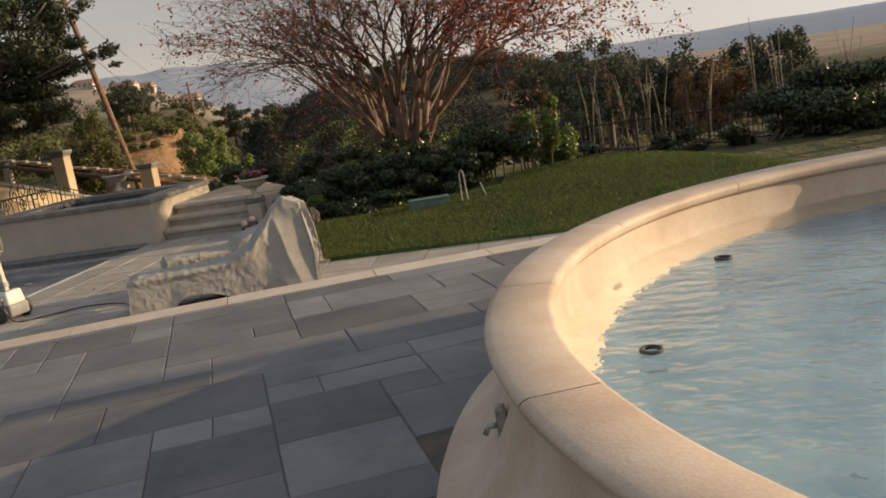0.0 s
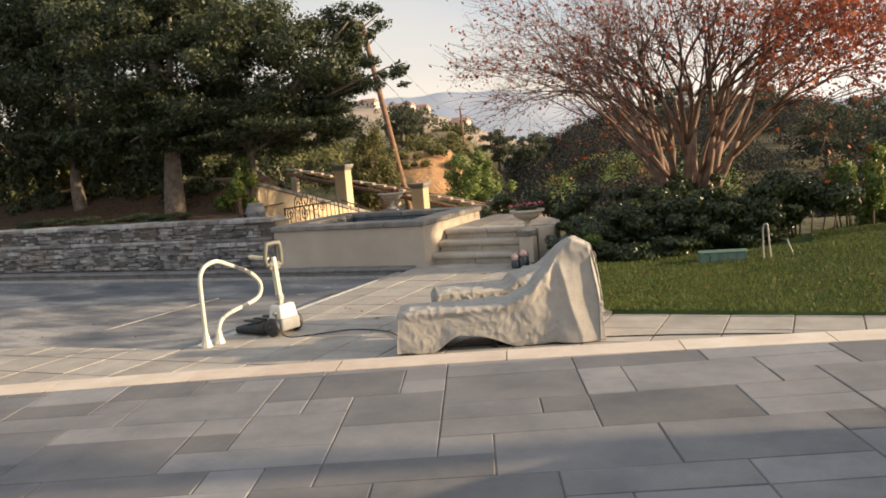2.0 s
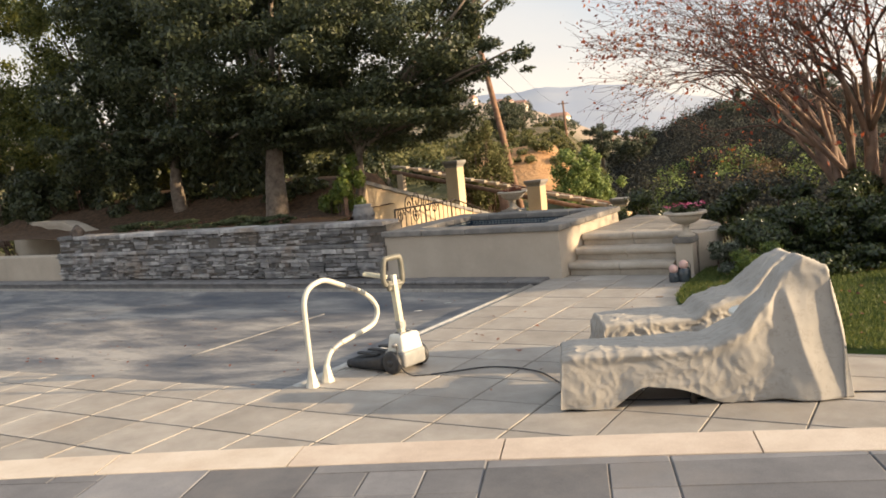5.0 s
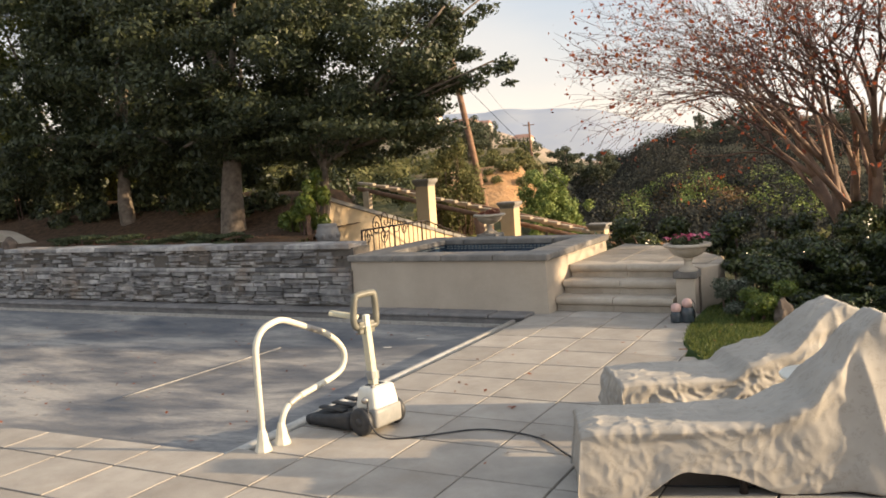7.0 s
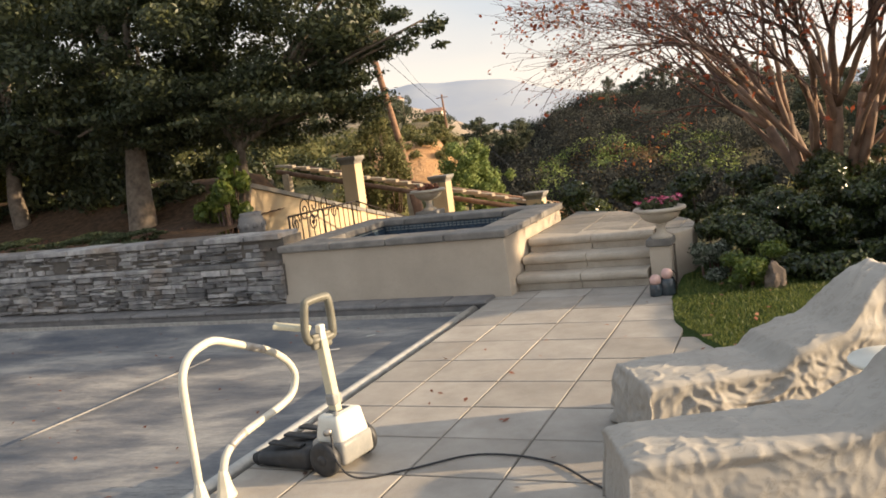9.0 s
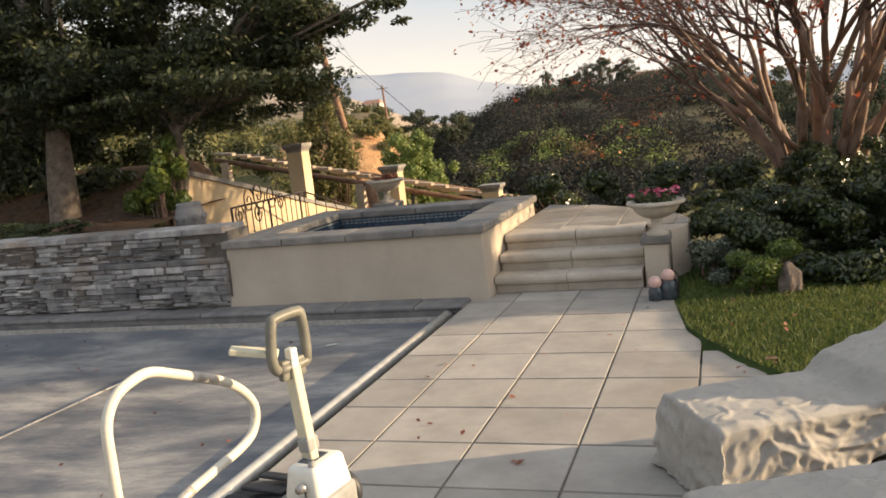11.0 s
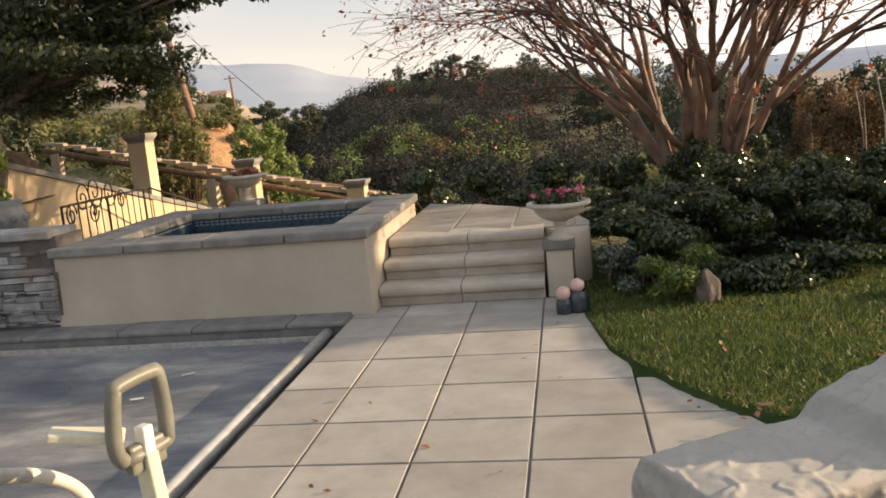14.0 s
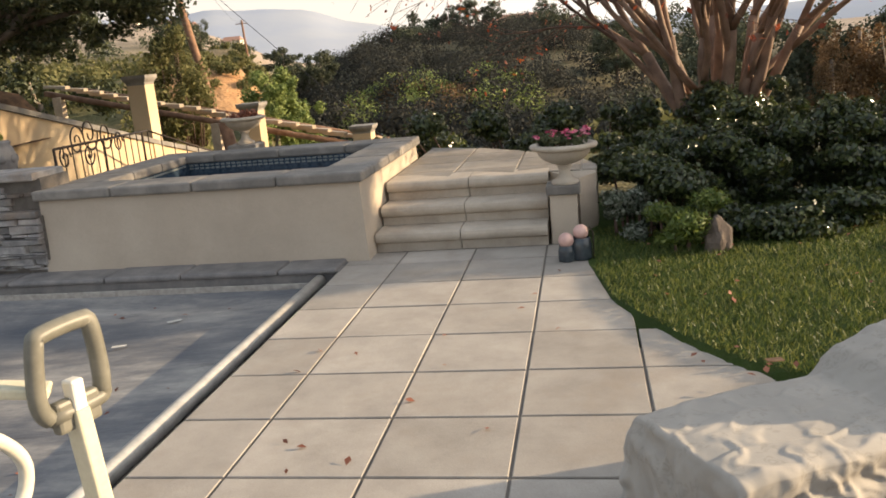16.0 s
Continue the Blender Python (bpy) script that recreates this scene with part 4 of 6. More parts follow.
def landing():
    z = STEP_H * 3
    outline = [(-0.9, 3.60), (0.64, 3.60), (0.90, 3.16), (1.05, 3.45), (1.07, 3.85), (0.92, 4.35), (0.60, 4.85), (0.25, 5.28), (-0.2, 5.75), (-0.9, 6.15)]
    vs = [(x, y, z - 0.015) for x, y in outline] + [(x, y, -0.4) for x, y in outline]
    n = len(outline)
    fs = [tuple(range(n))] + [(i, n + i, n + (i + 1) % n, (i + 1) % n) for i in range(n)]
    ob = add("landing", mesh_from("landing", vs, fs), M["stucco"])
    tagged(ob, "raised concrete landing beside the spa with a curved edge", "landing", kind="structure")
    for i in range(-2, 3):
        for j in range(5, 12):
            x0, x1, y0, y1 = i * T - 0.3 + 0.006, (i + 1) * T - 0.306, j * T + 0.35 + 0.006, (j + 1) * T + 0.344
            poly = [(x0, y0), (x1, y0), (x1, y1), (x0, y1)]
            for a, b in zip(outline, outline[1:] + outline[:1]):
                if len(poly) > 2 and not (a == (0.64, 3.60) or a == (0.90, 3.16)):
                    poly = clip(poly, a, b)
            if len(poly) > 2 and area(poly) > 0.01:
                slab("slab", poly, z - 0.05, z, M["landing_slab"], ob, 0.008)


landing()


def pedestal(x, y, h, w, m=None):
    e = empty("pedestal", Matrix.Translation((x, y, 0)))
    tagged(e, "square stucco pedestal with a grey stone cap", "pedestal")
    add("shaft", box_mesh("shaft", -w, w, -w, w, -0.2, h - 0.085, bevel=0.008), M["stucco"], e)
    add("cap", box_mesh("cap", -w - 0.03, w + 0.03, -w - 0.03, w + 0.03, h - 0.085, h, bevel=0.018, seg=3), M["coping"], e)
    return e


pedestal(0.765, 3.02, 0.50, 0.115)


def urn(x, y, z, s, label, flowers, seed):
    e = empty("garden_urn", Matrix.Translation((x, y, z)) @ Matrix.Scale(s, 4))
    tagged(e, label, "urn")
    prof = [(0.10, 0.0), (0.105, 0.012), (0.10, 0.025), (0.075, 0.035), (0.05, 0.06), (0.042, 0.10), (0.05, 0.125), (0.062, 0.132), (0.05, 0.145)]
    me = lathe("foot", prof, 40)
    add("foot", me, M["caststone"], e)
    bowl = [(0.05, 0.145), (0.10, 0.16), (0.155, 0.19), (0.19, 0.23), (0.20, 0.262)]
    vs, fs = [], []
    n = 72
    for i in range(n):
        a = math.tau * i / n
        fl = 1.0 + 0.035 * abs(math.sin(a * 14))
        for q, (r, z2) in enumerate(bowl):
            rr = r * (fl if 0 < q < 4 else 1)
            vs.append((rr * math.cos(a), rr * math.sin(a), z2))
    k = len(bowl)
    for i in range(n):
        j = (i + 1) % n
        fs += [(i * k + q, j * k + q, j * k + q + 1, i * k + q + 1) for q in range(k - 1)]
    add("bowl", mesh_from("bowl", vs, fs, True), M["caststone"], e, "fluted bowl")
    add("rim", lathe("rim", [(0.195, 0.258), (0.225, 0.262), (0.25, 0.272), (0.258, 0.287), (0.25, 0.302), (0.225, 0.307), (0.205, 0.30), (0.19, 0.27), (0.0, 0.268)], 56), M["caststone"], e)
    g = random.Random(seed)
    blobs = [(g.uniform(-0.15, 0.15), g.uniform(-0.15, 0.15), 0.31 + g.uniform(0, 0.04), 0.07, 0.07, 0.05) for _ in range(16)]
    p, nm = blob_points(blobs, 650 if flowers else 260, 0.2)
    add("foliage", leaf_mesh("foliage", p, nm, 0.022, M["low_leaf"] if flowers else M["brown_leaf"], 0.6), None, e)
    if flowers:
        pts, nn = [], []
        for _ in range(30):
            c = Vector((g.uniform(-0.2, 0.2), g.uniform(-0.2, 0.2), 0.345 + g.uniform(0, 0.055)))
            for q in range(6):
                a = q * math.tau / 6
                pts.append(c + Vector((math.cos(a) * 0.012, math.sin(a) * 0.012, 0.003)))
                nn.append((math.cos(a) * 0.4, math.sin(a) * 0.4, 1))
        add("blossom", leaf_mesh("blossom", pts, nn, 0.017, M["flower"], 0.7), None, e, "pink petunia flowers")["kind"] = "stuff"
    return e


urn(0.785, 3.0, 0.50, 1.12, "cream fluted stone urn planted with pink flowers on a pedestal", True, 3)


# ---- fountain basin ----
FC, F_OUT, F_IN, F_Z = (8.67, -7.85), 3.163, 2.905, 1.012


def fountain():
    e = empty("fountain", Matrix.Translation((*FC, 0)))
    tagged(e, "large round cream travertine fountain basin full of water", "fountain")
    z = F_Z
    cop = [(F_IN, z - 0.06), (F_IN - 0.008, z - 0.035), (F_IN, z - 0.012), (F_IN + 0.02, z), (F_OUT - 0.03, z), (F_OUT - 0.008, z - 0.008), (F_OUT, z - 0.022), (F_OUT - 0.006, z - 0.036), (F_OUT - 0.02, z - 0.042), (F_OUT - 0.012, z - 0.055), (F_OUT - 0.03, z - 0.075), (F_OUT - 0.06, z - 0.08), (F_IN + 0.02, z - 0.08)]
    n = 15
    for i in range(n):
        a0, a1 = math.tau * i / n + 0.0008, math.tau * (i + 1) / n - 0.0008
        me = lathe("coping_stone", cop + cop[:1], 12, True, a0 + 0.1, a1 + 0.1)
        add("coping_stone", me, M["travertine"], e)
    add("outer_wall", lathe("outer_wall", [(F_OUT - 0.09, z - 0.07), (F_OUT - 0.10, z - 0.14), (F_OUT - 0.07, z - 0.26), (F_OUT + 0.0, z - 0.40), (F_OUT + 0.12, z - 0.52), (F_OUT + 0.24, FLAG_Z + 0.05), (F_OUT + 0.285, FLAG_Z - 0.05)], 140), M["travertine"], e)
    add("inner_wall", lathe("inner_wall", [(F_IN + 0.03, z - 0.06), (F_IN + 0.025, z - 0.2), (F_IN - 0.03, z - 0.38), (F_IN - 0.18, z - 0.55)], 140), M["travertine"], e)
    add("basin_floor", lathe("basin_floor", [(F_IN - 0.12, z - 0.50), (F_IN - 0.4, z - 0.585), (0.0, z - 0.605)], 120), M["basin"], e, "pale blue plaster floor")
    w = add("water", lathe("water", [(F_IN + 0.01, z - 0.255), (2.0, z - 0.255), (1.0, z - 0.255), (0.0, z - 0.255)], 120), M["water"], e, "clear rippling water")
    w.visible_shadow = False
    for fx, fy in ((-2.55, 0.06), (-2.0, 1.42)):
        me = lathe("jet", [(0.034, -0.010), (0.044, -0.005), (0.049, 0.003), (0.044, 0.010), (0.036, 0.010), (0.031, 0.002), (0.034, -0.010)], 26)
        add("jet", me, M["black_plastic"], e, "dark nozzle ring in the water", Matrix.Translation((fx, fy, z - 0.252)))
    # wall fitting below the coping
    a = 3.225
    f = add("spout_plate", box_mesh("spout_plate", -0.02, 0.02, -0.03, 0.03, -0.075, 0.075, bevel=0.012), M["chrome"], e, "tarnished metal wall fitting", Matrix.Translation(((F_OUT - 0.02) * math.cos(a), (F_OUT - 0.02) * math.sin(a), z - 0.36)) @ Matrix.Rotation(a, 4, "Z"))
    add("spout", tube("spout", [(0, 0, 0), (0.05, 0, 0.0), (0.065, 0, -0.03)], 0.012, 10), M["chrome"], f)


fountain()


# ---- loungers under covers ----
def run_of(stops, x):
    """Height along a run of (distance, height) stops, eased between them."""
    if x <= stops[0][0]:
        return stops[0][1]
    for (xa, za), (xb, zb) in zip(stops, stops[1:]):
        if x <= xb:
            t = (x - xa) / (xb - xa)
            return za + (zb - za) * (0.5 * t + 0.5 * t * t * (3 - 2 * t))
    return stops[-1][1]


def lounger(m, seed, label, W, back, arch, crumple):
    """A chaise under a stiff canvas cover: flat foot and seat, raised back, crumpled sides that hang to an uneven hem."""
    e = empty("sun_lounger", m)
    tagged(e, label, "sun lounger", "covered loungers on the pool deck")
    L = back[-1][0]
    nu, nv = 230, 190
    vs, fs = [], []
    peak = max(back, key=lambda q: q[1])

    def ridged(p, f, sharp):
        """Open, wandering creases: sharp along the zero lines of a noise, flat between."""
        n = noise.noise(p * f) + 0.35 * noise.noise(p * f * 2.1 + Vector((4, 7, 1)))
        return max(0.0, 1.0 - sharp * 0.9 * abs(n))

    for i in range(nu + 1):
        u = i / nu
        along = min(1.0, max(0.0, (u - 0.11) / 0.74))
        end = max(0.0, (0.11 - u) / 0.11, (u - 0.85) / 0.15)
        x0 = L * along
        top = run_of(back, x0)
        high = sstep(0.55, 0.95, top)
        for j in range(nv + 1):
            s = (j / nv - 0.5) * 2
            side = max(0.0, (abs(s) - 0.42) / 0.58)
            drop = max(side, end)
            hem = 0.012 + 0.14 * (side > 0) * sstep(arch - 0.32, arch, x0) * sstep(arch + 0.5, arch + 0.12, x0) + 0.012 * math.sin(x0 * 13 + seed)
            z = top + (hem - top) * drop
            lean = 0.5 * sstep(0.45, 0.95, top) * (1 - 0.85 * side)   # the back is narrow on top, its cover slopes out
            yw = W / 2 * min(1.0, abs(s) / 0.42) * (1 - lean)
            # eased shoulders: the last centimetres of the top roll over the edge
            near = min(1.0, max(0.0, (abs(s) - 0.34) / 0.08)) if side == 0 else 1.0
            z -= 0.022 * near ** 3 * (1 - drop)
            flare = drop * (0.035 + 0.05 * high)
            x = x0 + (-flare * (u < 0.11) + (0.045 * math.sin(math.pi * min(1, end)) + flare * 0.5) * (u > 0.85))
            y = math.copysign(yw + flare * (side > 0), s)
            at = Vector((x, y, z))
            warp = Vector((noise.noise(at * 2.7 + Vector((seed, 0, 0))), noise.noise(at * 2.7 + Vector((0, seed, 5))), noise.noise(at * 2.7 + Vector((9, 3, seed))))) * 0.10
            q = Vector((x, y * 1.15, z)) + warp + Vector((seed, seed * 0.7, 0))
            hanging = sstep(0.0, 0.22, drop)
            # tension folds run down from the top of the back
            turn = math.atan2(x - peak[0] + 0.15, peak[1] + 0.15 - z)
            pull = (1 - abs((turn * 1.7 + seed + 1.2 * warp.x * 10 * 0.3) % 1.0 - 0.5) * 2) ** 1.6 * sstep(0.9, 0.25, abs(turn)) * sstep(0.5, 0.8, top)
            w = Vector((q.x * 0.62, q.y, q.z * 1.25))
            crush = 0.022 * ridged(w, 3.0, 2.2) + 0.020 * ridged(w + Vector((3, 1, 2)), 6.0, 2.4) + 0.012 * ridged(q, 12.0, 2.6)
            slack = 0.02 * noise.noise(q * 1.7)
            ripple = 0.010 * ridged(Vector((q.x * 0.7, q.y * 1.8, q.z)), 3.1, 5.0) + 0.007 * ridged(q, 6.5, 4.5) + 0.012 * noise.noise(q * 2.0)
            fold = (1 - hanging) * ripple + hanging * (crush * crumple * (1 - 0.75 * high) + slack - 0.022 + 0.040 * pull * high)
            if side >= end and drop > 0:
                nrm = Vector((0, math.copysign(1, s), 0.15))
            elif drop > 0:
                nrm = Vector((-1 if u < 0.5 else 1, 0, 0.15))
            else:
                nrm = Vector((0, 0, 1))
            p = at + nrm * fold
            p.z = max(p.z, 0.012)
            vs.append(p)
    for i in range(nu):
        for j in range(nv):
            a = i * (nv + 1) + j
            fs.append((a, a + nv + 1, a + nv + 2, a + 1))
    ob = add("cover", mesh_from("cover", vs, fs, True), M["canvas"], e, "creased beige canvas cover with a faint scrolled print")
    sol = ob.modifiers.new("thick", "SOLIDIFY")
    sol.thickness, sol.offset = 0.004, -1.0
    for x, y in ((0.12, -0.24), (0.12, 0.24), (0.9, -0.22), (0.9, 0.22), (L - 0.3, -0.22), (L - 0.3, 0.22)):
        add("leg", tube("leg", [(x, y, 0.0), (x, y, 0.05), (x, y, 0.3)], [0.026, 0.02, 0.02], 10), M["iron"], e)
    return e


def at_lounge(x, y, deg):
    return pose(x, y, 0, 0, 0, deg)


def foot_corner(x, y, deg, w):
    """The pose of a lounger by the near corner of its foot end."""
    a = radians(deg)
    return at_lounge(x - w / 2 * math.sin(a), y + w / 2 * math.cos(a), deg)


lounger(foot_corner(1.45, -3.02, 23, 0.54), 1.3, "chaise lounger under a crumpled beige patterned canvas cover", 0.54, [(0, 0.385), (0.1, 0.405), (0.6, 0.40), (1.02, 0.41), (1.25, 0.50), (1.43, 0.68), (1.58, 0.88), (1.70, 0.97), (1.86, 0.90)], 0.60, 0.32)
lounger(foot_corner(1.37, -1.92, 29, 0.58), 5.1, "chaise lounger under a creased beige canvas cover beside the lawn", 0.58, [(0, 0.385), (0.1, 0.395), (0.76, 0.38), (0.88, 0.47), (1.16, 0.53), (1.5, 0.79), (1.6, 0.82), (1.72, 0.77)], 0.80, 0.9)


def side_table():
    e = empty("side_table", Matrix.Translation((2.60, -1.86, 0)))
    tagged(e, "small round white side table between the covered loungers", "table")
    add("tabletop", lathe("tabletop", [(0.0, 0.50), (0.21, 0.50), (0.228, 0.505), (0.232, 0.517), (0.225, 0.528), (0.0, 0.53)], 48), M["white_plastic"], e)
    for k in range(3):
        a = k * math.tau / 3 + 0.4
        add("leg", tube("leg", [(0.19 * math.cos(a), 0.19 * math.sin(a), 0), (0.13 * math.cos(a), 0.13 * math.sin(a), 0.5)], 0.014, 8), M["white_plastic"], e)


side_table()


# ---- pool rail ----
def pool_rail():
    b1, d = Vector((-0.975, -2.90, 0)), Vector((0.17, 0.985, 0)).normalized()
    e = empty("pool_rail", Matrix.Translation(b1))
    tagged(e, "white painted looped pool handrail with flared base covers", "handrail")
    prof = [(0, 0.0), (0.0, 0.3), (0.0, 0.6), (0.01, 0.76), (0.07, 0.855), (0.17, 0.895), (0.27, 0.90), (0.40, 0.85), (0.55, 0.785), (0.70, 0.715), (0.82, 0.62), (0.875, 0.52), (0.84, 0.42), (0.74, 0.37), (0.55, 0.335), (0.36, 0.30), (0.25, 0.255), (0.195, 0.18), (0.18, 0.08), (0.18, 0.0)]
    pts = smooth_path([d * s + Vector((0, 0, z)) for s, z in prof], 5)
    add("tube", tube("tube", pts, 0.0235, 16), M["white_metal"], e)
    for a in (38, 74):
        add("grip_tape", tube("grip_tape", pts[a:a + 6], 0.0245, 16), M["scuffed"], e, "worn grey patch")
    for s in (0.0, 0.18):
        add("escutcheon", lathe("escutcheon", [(0.062, 0.0), (0.06, 0.012), (0.045, 0.06), (0.032, 0.13), (0.0245, 0.16), (0.02, 0.16)], 8, False), M["white_metal"], e, "flared white base cover", Matrix.Translation(d * s))


pool_rail()


# ---- pool cleaner on its caddy ----
def cleaner():
    e = empty("pool_cleaner", Matrix.Translation((-0.435, -2.21, 0)))
    tagged(e, "robotic pool cleaner caddy with white control box and black wheels", "pool cleaner")
    ax = Vector((0.16, 0.987, 0)).normalized()
    side = Vector((ax.y, -ax.x, 0))
    for s in (-0.185, 0.185):
        w = lathe("wheel", [(0.0, -0.028), (0.06, -0.03), (0.095, -0.026), (0.105, -0.012), (0.105, 0.012), (0.095, 0.026), (0.06, 0.03), (0.0, 0.028)], 28)
        mm = Matrix.Translation(ax * s + Vector((0, 0, 0.105))) @ ax.to_track_quat("Z", "Y").to_matrix().to_4x4()
        wheel = add("wheel", w, M["black_plastic"], e, "", mm)
        add("hub", lathe("hub", [(0.0, -0.034), (0.032, -0.034), (0.036, -0.02), (0.036, 0.02), (0.032, 0.034), (0.0, 0.034)], 16), M["black_plastic"], wheel)
    rot = Matrix.Rotation(math.atan2(side.y, side.x), 4, "Z")
    base = bmesh.new()
    box(base, -0.13, 0.12, -0.15, 0.15, 0.05, 0.20, 0.03, 3)
    add("chassis", done(base, "chassis", True), M["grey_plastic"], e, "", rot)
    b = bmesh.new()
    box(b, -0.10, 0.105, -0.14, 0.14, 0.17, 0.345, 0.035, 4)
    for v in b.verts:
        if v.co.z > 0.3:
            v.co.x = v.co.x * 0.82
            v.co.y = v.co.y * 0.9
    body = add("control_box", done(b, "control_box", True), M["white_plastic"], e, "white control box", rot)
    add("panel", box_mesh("panel", -0.05, 0.03, -0.07, 0.07, 0.344, 0.349, bevel=0.003), M["screen"], body)
    add("knob", lathe("knob", [(0, 0.365), (0.016, 0.365), (0.018, 0.345)], 14), M["grey_plastic"], body, "", Matrix.Translation((0.05, -0.09, 0)))
    add("plug", lathe("plug", [(0, 0.03), (0.018, 0.03), (0.024, 0.0)], 14), M["chrome"], e, "", rot @ Matrix.Translation((0.02, -0.145, 0.26)) @ Matrix.Rotation(radians(90), 4, "X"))
    # cleaning head on the deck, towards the pool
    h = bmesh.new()
    box(h, -0.56, -0.12, -0.20, 0.20, 0.012, 0.15, 0.04, 3)
    for v in h.verts:
        if v.co.x < -0.4 and v.co.z > 0.08:
            v.co.z -= 0.05
    head = add("cleaning_head", done(h, "cleaning_head", True), M["black_plastic"], e, "black robot cleaning head", rot)
    for s in (-0.14, 0.0, 0.14):
        add("ridge", box_mesh("ridge", -0.46, -0.20, s - 0.03, s + 0.03, 0.145, 0.165, bevel=0.008), M["black_plastic"], head)
    add("roller", tube("roller", [(-0.56, -0.18, 0.05), (-0.56, 0.18, 0.05)], 0.04, 14), M["black_plastic"], head)
    # post and grip
    p0, p1 = Vector((-0.02, 0.0, 0.33)), Vector((-0.06, 0.01, 0.785))
    post = bmesh.new()
    box(post, -0.038, 0.038, -0.024, 0.024, 0, 1, 0.008)
    L = (p1 - p0).length
    for v in post.verts:
        v.co.z *= L
    q = (p1 - p0).to_track_quat("Z", "Y").to_matrix().to_4x4()
    add("post", done(post, "post"), M["ivory"], e, "", Matrix.Translation(p0) @ q @ Matrix.Rotation(radians(80), 4, "Z"))
    add("clamp", box_mesh("clamp", -0.04, 0.04, -0.035, 0.035, 0.0, 0.07, bevel=0.012), M["grey_plastic"], e, "", Matrix.Translation(p0 + Vector((0, 0, 0.05))) @ q)
    loop = [(-0.085, 0.0), (-0.105, 0.03), (-0.11, 0.09), (-0.09, 0.215), (-0.065, 0.24), (0.06, 0.245), (0.095, 0.225), (0.105, 0.10), (0.10, 0.03), (0.08, 0.0), (-0.085, 0.0)]
    tw = Matrix.Rotation(radians(72), 4, "Z")
    ring = [p1 + tw @ Vector((s, 0, z)) for s, z in loop]
    add("grip", tube("grip", smooth_path(ring, 4), 0.026, 10), M["grip"], e, "taupe loop handle")
    b2 = bmesh.new()
    box(b2, -0.075, 0.075, -0.02, 0.02, -0.055, 0.04, 0.012)
    add("bracket", done(b2, "bracket"), M["grip"], e, "taupe bracket under the handle", Matrix.Translation(p1) @ tw)
    add("latch", box_mesh("latch", -0.022, 0.022, -0.03, 0.015, -0.03, 0.09, bevel=0.008), M["white_plastic"], e, "", Matrix.Translation(p1) @ tw)
    add("hook", box_mesh("hook", -0.22, 0.0, -0.042, 0.042, -0.016, 0.016, bevel=0.008), M["ivory"], e, "ivory cord hook", Matrix.Translation(p1 + Vector((-0.03, -0.05, 0.075))) @ Matrix.Rotation(radians(25), 4, "Z") @ Matrix.Rotation(radians(12), 4, "Y"))
    c = [(-0.415, -2.37, 0.25), (-0.365, -2.43, 0.12), (-0.25, -2.42, 0.012), (0.0, -2.28, 0.010), (0.35, -2.02, 0.010), (0.8, -2.08, 0.010), (1.15, -2.38, 0.010), (1.6, -2.7, 0.010), (2.4, -2.5, 0.01), (3.3, -2.15, 0.010), (4.6, -1.95, 0.010), (6.0, -1.9, 0.010)]
    cab = add("power_cable", tube("power_cable", smooth_path(c, 8), 0.0065, 8), M["rubber"])
    tagged(cab, "black power cable trailing over the deck under the loungers", "cable")


cleaner()


# ---- trees and shrubs ----
def oak(x, y, z0, h, tr, crowns, leaves_n, size, label, seed, lean=(0.0, 0.0), mat="oak_leaf"):
    e = empty("tree", Matrix.Translation((x, y, z0)))
    tagged(e, label, "tree")
    g = random.Random(seed)
    top = Vector((lean[0], lean[1], h))
    pts = [Vector((0, 0, -0.3)), Vector((0, 0, 0)), top * 0.35 + Vector((g.uniform(-0.06, 0.06), g.uniform(-0.06, 0.06), 0)), top * 0.7, top]
    add("trunk", tube("trunk", smooth_path(pts, 4), [tr * (1.35 - 0.85 * i / 16) for i in range(17)], 14), M["bark"], e)
    for c in crowns:
        for _ in range(4):
            a = top * g.uniform(0.75, 1.0)
            b = Vector((c[0] - x + g.uniform(-0.7, 0.7) * c[3], c[1] - y + g.uniform(-0.7, 0.7) * c[4], c[2] - z0 + g.uniform(-0.5, 0.6) * c[5]))
            mid = a.lerp(b, 0.5) + Vector((g.uniform(-0.2, 0.2), g.uniform(-0.2, 0.2), 0.15))
            add("limb", tube("limb", smooth_path([a, mid, b], 4), [tr * 0.36 * (1 - i / 10) + 0.008 for i in range(9)], 7), M["bark"], e)
    blobs = []
    for q, c in enumerate(crowns):
        blobs += [(a - x, b - y, d - z0, rx, ry, rz) for a, b, d, rx, ry, rz in clumps(*c, *((64, 0.21) if c[3] > 1 else (16, 0.30)), seed * 13 + q)]
    p, nm = blob_points(blobs, leaves_n, 0.35)
    add("crown", leaf_mesh("crown", p, nm, size, M[mat], 0.45), None, e)
    return e


